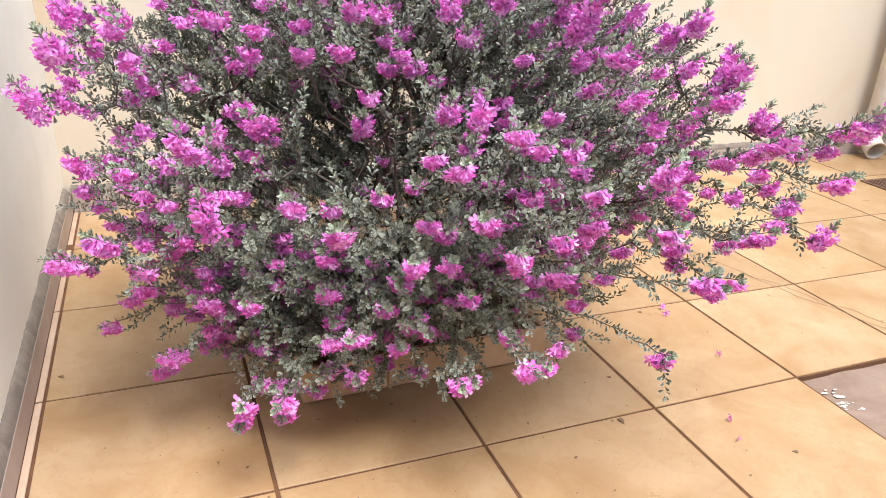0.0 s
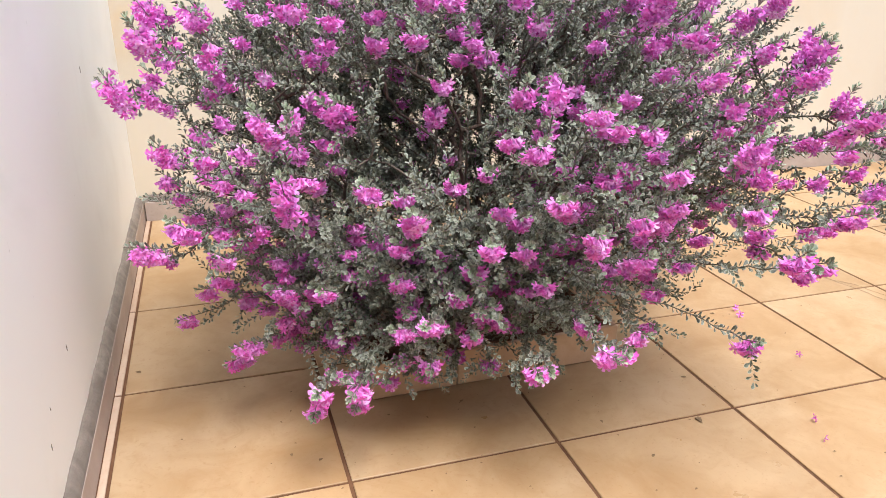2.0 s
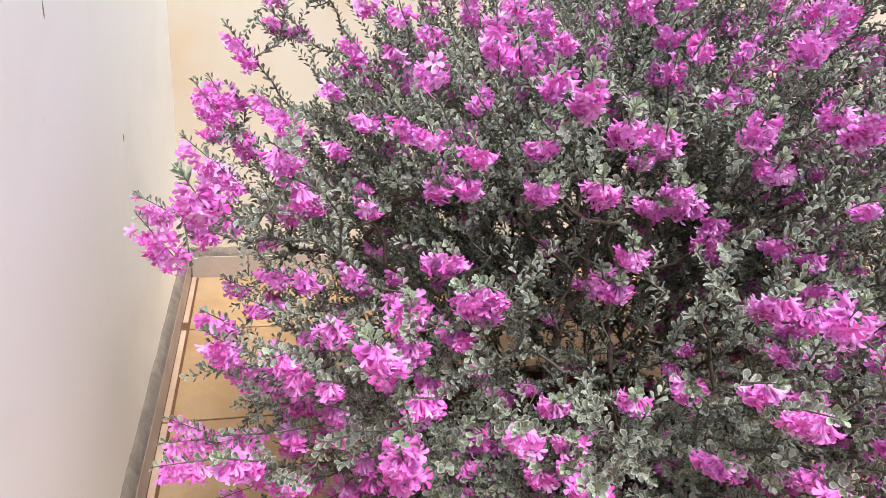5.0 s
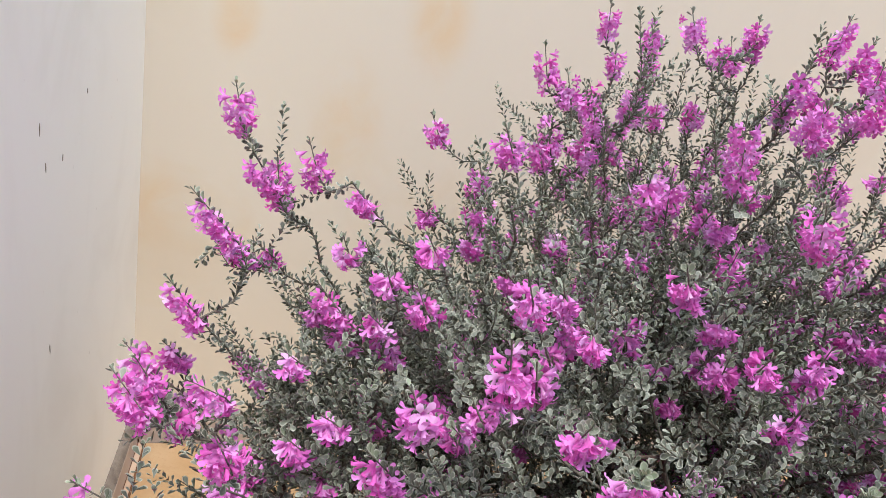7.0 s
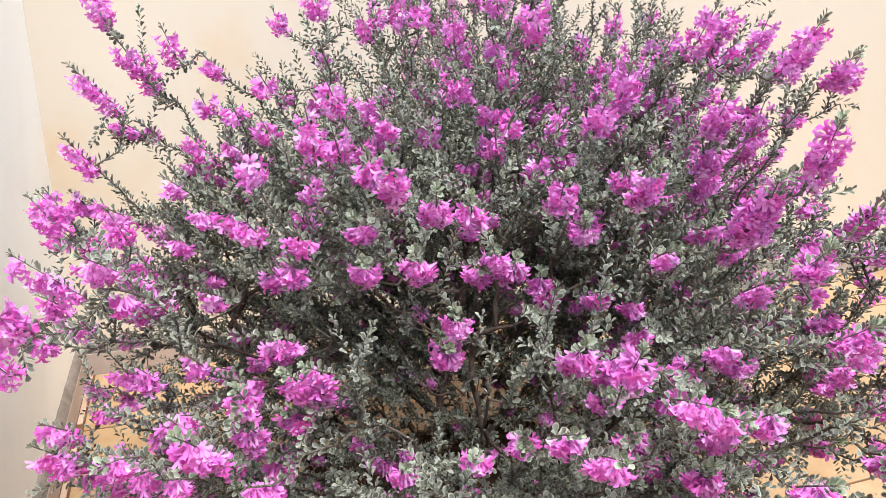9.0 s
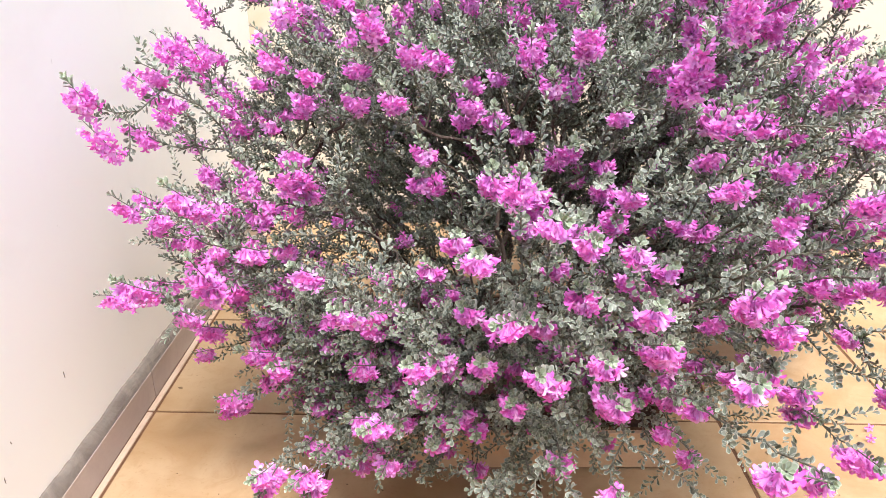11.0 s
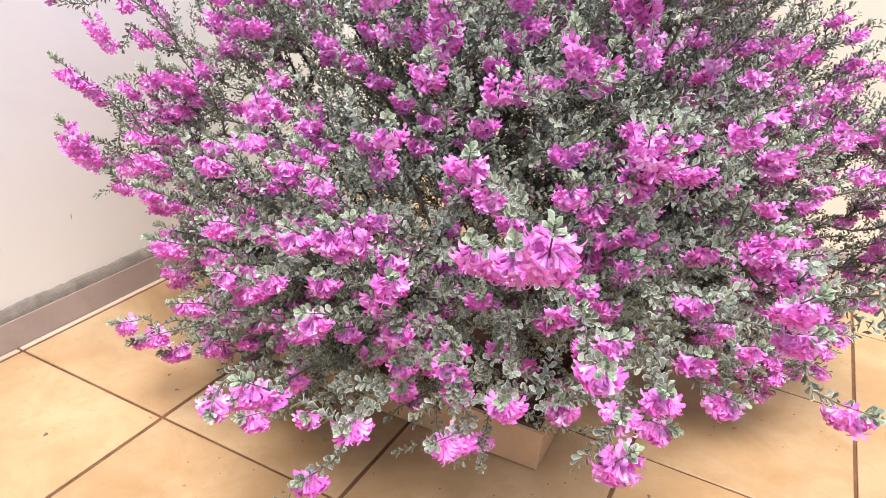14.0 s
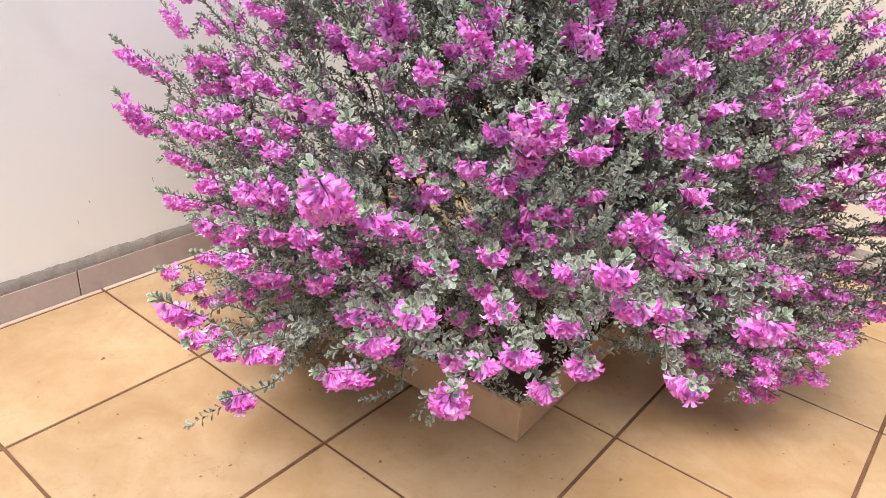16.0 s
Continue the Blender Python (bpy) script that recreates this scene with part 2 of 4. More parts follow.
def join_boxes(name, boxes, mat, parent, label="", bevel=0.0):
    bm = bmesh.new()
    for b in boxes:
        bmesh.ops.create_cube(bm, size=1, matrix=Matrix.Translation([(b[k] + b[k + 3]) / 2 for k in range(3)])
                              @ Matrix.Diagonal((b[3] - b[0], b[4] - b[1], b[5] - b[2], 1)))
    if bevel:
        bmesh.ops.bevel(bm, geom=bm.edges[:], offset=bevel, segments=1, affect="EDGES")
    return part(name, bm, mat, parent, label)


# joint filling, left open over the bare patch
join_boxes("joint_filling", [
    (X_LEFT, Y_FRONT, -0.02, X_RIGHT, HY0, -0.003), (X_LEFT, HY1, -0.02, X_RIGHT, Y_BACK, -0.003),
    (X_LEFT, HY0, -0.02, HX0, HY1, -0.003), (HX1, HY0, -0.02, X_RIGHT, HY1, -0.003)], M_GROUT, floor, "dark brown grout")


def bare_patch():
    bm = bmesh.new()
    bmesh.ops.create_grid(bm, x_segments=40, y_segments=40, size=0.5,
                          matrix=Matrix.Translation(((HX0 + HX1) / 2, (HY0 + HY1) / 2, -0.016))
                          @ Matrix.Diagonal((HX1 - HX0, HY1 - HY0, 1, 1)))
    for v in bm.verts:
        v.co.z += 0.004 * noise.fractal(v.co * 9, 0.9, 2.0, 4)
    ob = part("bare_screed", bm, M_CONCRETE, floor, "bare brown concrete where tiles are missing", True)
    bm = bmesh.new()
    for k in range(22):
        s = random.uniform(0.002, 0.0075)
        p = Vector((HX0 + 0.02 + random.random() * 0.05, HY1 - 0.05 - random.random() * 0.10, -0.0125))
        made = bmesh.ops.create_icosphere(bm, subdivisions=1, radius=s, matrix=Matrix.Translation(p) @ Matrix.Diagonal((1.5, 0.8, 0.22, 1)))
        for v in made["verts"]:
            v.co += Vector((random.uniform(-1, 1), random.uniform(-1, 1), 0)) * s * 0.3
    tagged(part("mortar_crumbs", bm, M_CRUMB, floor, "crumbs of white mortar"), kind="stuff")


bare_patch()


def dirt_trail(knots):
    """Thin dried trail of dirty water across the tiles."""
    bm = bmesh.new()
    last = None
    for k in range(61):
        s = k / 60 * (len(knots) - 1)
        i = min(len(knots) - 2, int(s))
        f = s - i
        f = f * f * (3 - 2 * f)
        x = knots[i][0] * (1 - f) + knots[i + 1][0] * f + 0.004 * noise.noise((s * 5, 1, 0))
        y = knots[i][1] * (1 - (s - i)) + knots[i + 1][1] * (s - i)
        w = 0.0015 * (0.6 + 0.8 * abs(noise.noise((s * 9, 4, 0))))
        row = [bm.verts.new((x - w, y, 0.0012)), bm.verts.new((x, y, 0.0018)), bm.verts.new((x + w, y, 0.0012))]
        if last:
            for a in (0, 1):
                bm.faces.new((last[a], last[a + 1], row[a + 1], row[a]))
        last = row
    bmesh.ops.recalc_face_normals(bm, faces=bm.faces[:])
    part("dirt_trail", bm, M_SOIL_DRY, floor, "thin dried trail of dirt")


dirt_trail([(2.08, 0.36), (2.10, 0.287), (2.147, 0.086), (2.181, -0.057), (2.246, -0.22), (2.30, -0.40)])
dirt_trail([(2.138, 0.102), (2.20, 0.0), (2.228, -0.11), (2.29, -0.228), (2.35, -0.42)])

# planter footprint, slightly out of square with the tiles
PX0, PX1, PY0, PY1, PZ = 0.545, 1.190, -0.179, 0.46, 0.095


def skirting(name, along, lo, hi, start, step, label):
    """Skirting tiles with a mortar fillet on top, along a wall."""
    base = tagged(thing(name, label, "skirting", kind="structure"), kind="structure")
    cuts = [lo] + [c for c in [start + k * step for k in range(-12, 20)] if lo + 0.05 < c < hi - 0.05] + [hi]
    bm = bmesh.new()
    n = 420
    rings = []
    for k in range(n + 1):
        s = lo + (hi - lo) * k / n
        w = 0.010 + 0.005 * noise.noise((s * 6, 2, 0))
        h = 0.097 + 0.005 * noise.noise((s * 9, 5, 1)) + 0.004 * noise.noise((s * 47, 3, 2))
        pts = [(0.0215, 0.070), (0.0205, 0.080), (0.004 + w * 0.4, h), (-0.004, h + 0.004), (-0.004, 0.070)]
        if along == "y":
            rings.append([bm.verts.new((X_LEFT + d, s, z)) for d, z in pts])
        else:
            rings.append([bm.verts.new((s, Y_BACK - d, z)) for d, z in pts])
    for a, b in zip(rings, rings[1:]):
        for k in range(4):
            bm.faces.new((a[k], a[k + 1], b[k + 1], b[k]))
    bmesh.ops.recalc_face_normals(bm, faces=bm.faces[:])
    part("mortar_fillet", bm, M_MORTAR, base, "rough grey mortar fillet", True)
    for a, b in zip(cuts, cuts[1:]):
        if along == "y":
            bm = box(X_LEFT, a + 0.0015, -0.003, X_LEFT + 0.022, b - 0.0015, 0.075, 0.0015)
        else:
            bm = box(a + 0.0015, Y_BACK - 0.022, -0.003, b - 0.0015, Y_BACK, 0.075, 0.0015)
        part("skirting_tile", bm, M_SKIRT, base)
    strip = (X_LEFT + 0.001, lo, 0.0, X_LEFT + 0.020, hi, 0.071) if along == "y" else (lo, Y_BACK - 0.020, 0.0, hi, Y_BACK - 0.001, 0.071)
    join_boxes("joint_backing", [strip], M_GROUT, base)
    return base


skirting("baseboard_west", "y", Y_FRONT, Y_BACK - 0.024, 0.06, 0.565, "low mauve-grey tile skirting with a mortar top")
skirting("baseboard_north", "x", X_LEFT + 0.024, X_RIGHT, 0.165, 0.565, "low mauve-grey tile skirting along the cream wall")


# ---- downpipe and drain ----
def ring_tube(bm, path, radius, seg=20):
    rings = []
    for k, p in enumerate(path):
        a = path[max(0, k - 1)]
        b = path[min(len(path) - 1, k + 1)]
        d = (b - a).normalized()
        u = d.cross(Vector((1, 0, 0.001))).normalized()
        w = d.cross(u)
        r = radius[k] if isinstance(radius, list) else radius
        rings.append([bm.verts.new(p + (u * math.cos(q) + w * math.sin(q)) * r)
                      for q in [2 * math.pi * j / seg for j in range(seg)]])
    for a, b in zip(rings, rings[1:]):
        for j in range(seg):
            bm.faces.new((a[j], a[(j + 1) % seg], b[(j + 1) % seg], b[j]))
    return rings


def downpipe():
    base = thing("drain_pipe", "white plastic rainwater downpipe with an open elbow at the floor", "pipe", (4.01, 1.2, 0))
    v = Vector
    up = [v((0, 0, 2.6)), v((0, 0, 0.26))]
    bm = bmesh.new()
    ring_tube(bm, up, 0.050)
    part("pipe", bm, M_PVC, base, "", True)
    bend = [v((0, 0, 0.26)), v((0, 0, 0.13))]
    for k in range(1, 7):
        a = math.pi / 2 * k / 6 * 0.82
        bend.append(v((-0.35 * 0.07 * (1 - math.cos(a)), -0.07 * (1 - math.cos(a)), 0.13 - 0.07 * math.sin(a))))
    last = (bend[-1] - bend[-2]).normalized()
    bend.append(bend[-1] + last * 0.03)
    bm = bmesh.new()
    outer = ring_tube(bm, bend, [0.053] * (len(bend) - 1) + [0.056])
    inner = ring_tube(bm, [p for p in bend], [0.047] * len(bend))
    for j in range(20):
        bm.faces.new((outer[-1][j], outer[-1][(j + 1) % 20], inner[-1][(j + 1) % 20], inner[-1][j]))
    bmesh.ops.recalc_face_normals(bm, faces=bm.faces[:])
    elbow = part("elbow", bm, M_PVC, base, "cream plastic elbow with an open mouth", True)
    bm = bmesh.new()
    ring_tube(bm, [v((0, 0, 0.20)), v((0, 0, 0.235))], 0.058)
    part("collar", bm, M_PVC, elbow, "", True)
    for z in (0.9, 2.1):
        part("clamp", box(-0.06, -0.01, z, 0.06, 0.085, z + 0.03, 0.003), M_PVC, base)


downpipe()


def drain_grate():
    base = thing("drain_grate", "rusty dark slotted drain grate set in the tiles", "drain", (3.545, 0.64, 0.0))
    w, d = 0.30, 0.20
    join_boxes("grate_frame", [(0, 0, 0.0005, w, 0.015, 0.006), (0, d - 0.015, 0.0005, w, d, 0.006),
                               (0, 0.015, 0.0005, 0.015, d - 0.015, 0.006), (w - 0.015, 0.015, 0.0005, w, d - 0.015, 0.006)],
               M_GRATE, base, "", 0.001)
    # near-black sheet at tile level, standing in for the shade between the bars
    join_boxes("pit_shade_sheet", [(0.014, 0.014, 0.0002, w - 0.014, d - 0.014, 0.0012)], M_DARK, base)
    for k in range(13):
        x = 0.022 + k * 0.0205
        part("bar", box(x, 0.014, 0.001, x + 0.010, d - 0.014, 0.0055, 0.001), M_GRATE, base)


drain_grate()


# ---- planter ----
def planter():
    base = thing("planter_box", "low square planter clad in ochre tiles around the shrub", "planter", (0, 0, 0))
    th = 0.012
    core = 0.014
    join_boxes("core", [(PX0 + th, PY0 + th, 0.0005, PX1 - th, PY0 + th + core, PZ - 0.004), (PX0 + th, PY1 - th - core, 0.0005, PX1 - th, PY1 - th, PZ - 0.004),
                        (PX0 + th, PY0 + th + core, 0.0005, PX0 + th + core, PY1 - th - core, PZ - 0.004),
                        (PX1 - th - core, PY0 + th + core, 0.0005, PX1 - th, PY1 - th - core, PZ - 0.004)], M_GROUT, base, "dark mortar core")
    for a, b in ((PX0, 0.752), (0.755, PX1)):
        part("tile", box(a, PY0, 0.003, b, PY0 + th, PZ, 0.0016), M_PLANTER, base)
        part("tile", box(a, PY1 - th, 0.003, b, PY1, PZ, 0.0016), M_PLANTER, base)
    for a, b in ((PY0 + th + 0.002, 0.13), (0.133, PY1 - th - 0.002)):
        part("tile", box(PX0, a, 0.003, PX0 + th, b, PZ, 0.0016), M_PLANTER, base)
        part("tile", box(PX1 - th, a, 0.003, PX1, b, PZ, 0.0016), M_PLANTER, base)
    bm = bmesh.new()
    i = th + core - 0.003
    bmesh.ops.create_grid(bm, x_segments=40, y_segments=40, size=0.5,
                          matrix=Matrix.Translation(((PX0 + PX1) / 2, (PY0 + PY1) / 2, PZ - 0.014))
                          @ Matrix.Diagonal((PX1 - PX0 - 2 * i, PY1 - PY0 - 2 * i, 1, 1)))
    for v in bm.verts:
        r = min(v.co.x - PX0, PX1 - v.co.x, v.co.y - PY0, PY1 - v.co.y)
        v.co.z += 0.006 * noise.fractal(v.co * 22, 0.9, 2.0, 4) + min(0.02, max(0, r - 0.05) * 0.12)
    part("soil", bm, M_SOIL, base, "dark damp soil", True)
    pivot = Matrix.Translation(((PX0 + PX1) / 2, (PY0 + PY1) / 2, 0))
    base.matrix_world = pivot @ Matrix.Rotation(radians(1.6), 4, "Z") @ pivot.inverted()


planter()


# ---- shrub ----
BASE = Vector((0.88, 0.14, 0.08))
# flower heads by height: place, and half length in millimetres (0: as it comes)
SKIRT_HEADS = [
    (0.17, -0.06, 0.21, 13), (0.27, -0.20, 0.17, 23), (0.29, -0.24, 0.22, 24), (0.34, -0.13, 0.25, 15), (0.40, -0.47, 0.23, 11), (0.40, -0.42, 0.18, 26),
    (0.47, -0.46, 0.22, 15), (0.48, -0.42, 0.17, 19), (0.61, -0.46, 0.25, 7), (1.57, 0.24, 0.12, 0), (1.66, 0.18, 0.24, 0),
]
LOW_HEADS = [
    (0.12, -0.19, 0.42, 0), (0.13, -0.14, 0.40, 35), (0.22, -0.12, 0.30, 14), (0.25, -0.23, 0.37, 0), (0.36, -0.30, 0.36, 0), (0.57, -0.41, 0.30, 0),
    (0.57, -0.40, 0.40, 0), (0.60, -0.49, 0.35, 19), (0.76, -0.60, 0.29, 7), (0.79, -0.58, 0.28, 7), (0.81, -0.51, 0.41, 7), (0.84, -0.69, 0.36, 9),
    (0.88, -0.55, 0.34, 0), (0.89, -0.66, 0.34, 12), (0.95, -0.61, 0.34, 7), (0.95, -0.50, 0.43, 0), (1.05, -0.50, 0.36, 0), (1.07, -0.55, 0.44, 7),
    (1.57, 0.12, 0.33, 0),
]
LOWER_HEADS = [
    (0.13, -0.30, 0.47, 27), (0.20, -0.38, 0.53, 21), (0.20, -0.28, 0.49, 0), (0.59, -0.41, 0.51, 12), (0.67, -0.59, 0.53, 16), (0.70, -0.52, 0.50, 7),
    (0.76, -0.52, 0.49, 0), (0.85, -0.61, 0.52, 14), (0.94, -0.60, 0.48, 29), (1.02, -0.54, 0.52, 0), (1.13, -0.77, 0.51, 0), (1.22, -0.70, 0.48, 31),
    (1.31, -0.47, 0.52, 0), (1.51, -0.31, 0.50, 7), (1.56, 0.34, 0.48, 0), (1.58, 0.08, 0.47, 0),
]
FLANK_HEADS = [
    (0.18, 0.06, 0.54, 0), (0.27, -0.28, 0.58, 12), (0.36, -0.49, 0.60, 38), (0.38, -0.02, 0.58, 0), (0.56, -0.52, 0.57, 8), (0.57, -0.49, 0.55, 16),
    (0.68, -0.37, 0.57, 7), (0.74, -0.47, 0.55, 0), (0.81, -0.54, 0.58, 10), (0.83, -0.64, 0.55, 7), (0.91, -0.64, 0.57, 7), (0.98, -0.62, 0.58, 20),
    (1.05, -0.83, 0.56, 17), (1.11, -0.64, 0.56, 7), (1.28, -0.70, 0.56, 16), (1.39, -0.63, 0.55, 12), (1.41, -0.72, 0.55, 14), (1.43, -0.61, 0.57, 13),
    (1.45, -0.54, 0.59, 7), (1.49, -0.56, 0.56, 7), (1.61, -0.55, 0.59, 0),
]
MIDDLE_HEADS = [
    (0.17, -0.21, 0.62, 0), (0.18, -0.32, 0.65, 19), (0.40, -0.40, 0.61, 15), (0.41, -0.15, 0.62, 0), (0.50, -0.46, 0.60, 16),
    (0.74, -0.39, 0.60, 0), (0.79, -0.60, 0.60, 11), (0.96, -0.65, 0.65, 11), (1.01, -0.52, 0.65, 7), (1.09, -0.63, 0.65, 13), (1.11, -0.67, 0.64, 7),
    (1.21, -0.54, 0.64, 7), (1.29, -0.48, 0.61, 7), (1.34, -0.44, 0.64, 7), (1.41, -0.31, 0.63, 0), (1.43, -0.51, 0.65, 12), (1.52, -0.23, 0.65, 8),
]
WAIST_HEADS = [
    (0.17, 0.02, 0.67, 0), (0.28, -0.21, 0.68, 10), (0.34, -0.46, 0.71, 33), (0.39, -0.35, 0.70, 8), (0.47, -0.34, 0.70, 35), (0.66, -0.31, 0.70, 7),
    (0.68, -0.24, 0.67, 0), (0.72, -0.53, 0.69, 7), (0.75, -0.57, 0.68, 21), (0.89, -0.58, 0.71, 15), (0.90, -0.14, 0.69, 0), (1.05, -0.70, 0.69, 15),
    (1.06, -0.40, 0.67, 8), (1.07, -0.69, 0.69, 16), (1.28, -0.46, 0.71, 10), (1.38, -0.75, 0.67, 10), (1.48, -0.25, 0.70, 9), (1.67, -0.55, 0.69, 0),
]
BREAST_HEADS = [
    (0.08, -0.03, 0.71, 0), (0.11, -0.22, 0.73, 35), (0.15, -0.14, 0.72, 0), (0.37, -0.10, 0.74, 8), (0.48, -0.35, 0.72, 7), (0.67, -0.32, 0.75, 7),
    (0.77, -0.46, 0.75, 18), (0.80, -0.53, 0.76, 13), (0.83, -0.45, 0.73, 7), (0.84, -0.59, 0.74, 19), (0.90, -0.29, 0.75, 7), (1.16, -0.52, 0.72, 7),
    (1.21, -0.38, 0.75, 7), (1.24, -0.73, 0.74, 0), (1.24, -0.68, 0.71, 0), (1.26, -0.51, 0.74, 7), (1.33, -0.48, 0.76, 18), (1.53, -0.61, 0.72, 12),
]
SHOULDER_HEADS = [
    (0.17, -0.13, 0.80, 43), (0.27, -0.05, 0.76, 0), (0.47, -0.25, 0.82, 10), (0.73, -0.24, 0.79, 27), (0.78, -0.25, 0.79, 13), (1.05, -0.59, 0.79, 12),
    (1.09, -0.39, 0.77, 0), (1.31, -0.82, 0.79, 7), (1.34, -0.49, 0.79, 25), (1.34, -0.51, 0.81, 13), (1.34, -0.84, 0.81, 19), (1.35, -0.47, 0.80, 21),
    (1.38, -0.41, 0.77, 18), (1.47, -0.33, 0.79, 0), (1.51, 0.14, 0.79, 0), (1.56, -0.04, 0.77, 13),
]
UPPER_HEADS = [
    (0.15, 0.10, 0.84, 0), (0.16, -0.01, 0.85, 26), (0.17, 0.02, 0.86, 14), (0.17, -0.38, 0.84, 0), (0.24, 0.01, 0.85, 0), (0.26, -0.13, 0.86, 12),
    (0.37, -0.05, 0.85, 7), (0.48, -0.25, 0.86, 7), (0.56, -0.25, 0.87, 10), (0.62, -0.31, 0.83, 12), (0.74, -0.28, 0.82, 13), (0.87, -0.29, 0.85, 7),
    (0.96, -0.35, 0.82, 8), (1.06, -0.51, 0.85, 10), (1.13, -0.45, 0.83, 7), (1.34, -0.09, 0.85, 0), (1.41, -0.17, 0.86, 8), (1.43, -0.38, 0.82, 8),
]
HIGH_HEADS = [
    (0.20, 0.10, 0.92, 25), (0.33, 0.04, 0.88, 7), (0.38, 0.12, 0.92, 0), (0.41, -0.17, 0.87, 0), (0.42, -0.25, 0.88, 11), (0.52, -0.10, 0.89, 7),
    (0.65, -0.29, 0.90, 0), (0.83, -0.29, 0.90, 17), (0.91, -0.32, 0.93, 12), (1.03, -0.42, 0.88, 23), (1.04, -0.44, 0.90, 30), (1.24, -0.49, 0.90, 22),
    (1.25, -0.41, 0.87, 0), (1.27, -0.25, 0.88, 24), (1.44, -0.02, 0.88, 0),
]
TOP_HEADS = [
    (0.23, 0.12, 1.02, 35), (0.39, 0.14, 0.99, 7), (0.43, -0.19, 0.94, 14), (0.43, 0.04, 0.99, 7), (0.48, 0.05, 1.03, 7), (0.51, -0.19, 0.98, 26),
    (0.56, -0.09, 1.02, 18), (0.58, -0.22, 0.94, 0), (0.59, -0.30, 0.94, 25), (0.63, -0.02, 1.00, 16), (0.64, -0.09, 0.98, 15), (0.82, -0.14, 0.98, 7),
    (0.90, -0.38, 0.93, 23), (0.90, -0.26, 1.00, 13), (0.91, -0.12, 0.97, 0), (1.07, -0.30, 1.00, 0), (1.07, -0.49, 0.98, 30), (1.08, -0.28, 0.94, 0),
    (1.24, -0.19, 0.97, 0),
]
CROWN_HEADS = [
    (0.28, 0.24, 1.06, 29), (0.30, 0.33, 1.03, 0), (0.41, 0.19, 1.05, 11), (0.78, -0.03, 1.03, 0), (0.89, 0.09, 1.08, 7), (1.04, -0.10, 1.05, 0),
    (1.23, -0.27, 1.09, 0), (1.23, -0.10, 1.07, 0), (1.29, -0.29, 1.06, 17), (1.43, -0.18, 1.04, 0),
]
SUMMIT_HEADS = [
    (0.24, 0.26, 1.14, 0), (0.56, 0.46, 1.12, 15), (0.58, 0.12, 1.15, 14), (0.72, 0.01, 1.14, 7), (0.74, 0.47, 1.25, 0), (0.77, 0.42, 1.22, 0),
    (0.83, 0.14, 1.11, 0), (0.87, -0.11, 1.13, 19), (0.88, 0.07, 1.18, 42), (0.89, 0.58, 1.35, 0), (0.91, 0.56, 1.28, 0), (0.94, 0.49, 1.33, 0),
    (0.97, 0.41, 1.35, 0), (1.07, 0.08, 1.26, 0), (1.07, 0.24, 1.28, 0), (1.09, 0.19, 1.22, 0), (1.16, -0.13, 1.11, 0), (1.16, 0.29, 1.36, 0),
    (1.28, -0.13, 1.11, 0),
]
rng = np.random.default_rng(7)


def shoot_dir(p):
    """Growth direction of a shoot end: outward low down, steeper towards the crown."""
    c = np.array([0.90, 0.20, 0.0])
    r = p - c
    r[2] = 0
    n = np.linalg.norm(r)
    r = r / max(n, 1e-3)
    z = p[2]
    up = np.interp(z, [0.15, 0.3, 0.5, 0.8, 1.1, 1.4], [-0.25, 0.05, 0.35, 0.85, 1.8, 3.0])
    up += 0.5 * max(0, 0.5 - n)
    d = r + np.array([0, 0, up]) + rng.normal(0, 0.22, 3)
    return d / np.linalg.norm(d)


tips = []          # place, direction, flowering
half_of = []
for group in (SKIRT_HEADS, LOW_HEADS, LOWER_HEADS, FLANK_HEADS, MIDDLE_HEADS, WAIST_HEADS, BREAST_HEADS, SHOULDER_HEADS, UPPER_HEADS, HIGH_HEADS, TOP_HEADS, CROWN_HEADS, SUMMIT_HEADS):
    for x, y, z, mm in group:
        p = np.array([x, y, z])
        tips.append((p, shoot_dir(p), True))
        half_of.append(mm / 1000)
known = np.array([p for p, _, _ in tips])
known_dir = np.array([d for _, d, _ in tips])


def in_bounds(p):
    return 0.15 < p[0] < 1.85 and p[1] < 1.12 and p[2] > 0.16


core_c = np.array([0.90, 0.25, 0.55])
axis_c = np.array([0.90, 0.16])
for k in range(2400):
    a = known[rng.integers(len(known))]
    q = a + rng.normal(0, 0.055, 3)
    pull = rng.uniform(0.06, 0.20) if k % 2 else rng.uniform(0.2, 0.62)
    q[:2] += (axis_c - q[:2]) * pull
    q[2] -= max(0.0, a[2] - 0.55) * rng.uniform(0.02, 0.45) - rng.uniform(0, 0.03)
    if k % 2 == 0 and q[2] > 0.45 and rng.random() < 0.35:
        continue
    gap = q - known
    far = np.linalg.norm(gap, axis=1)
    near = int(np.argmin(far))
    beside = far < 0.085
    if far[near] > 0.17 or gap[near] @ known_dir[near] > 0.0:
        continue
    if in_bounds(q) and far.min() > 0.045 and not np.any((np.sum(gap * known_dir, axis=1) > 0.005) & beside):
        tips.append((q, shoot_dir(q), k % 2 == 1 and rng.random() < (0.32 if q[2] > 0.88 else 0.21)))
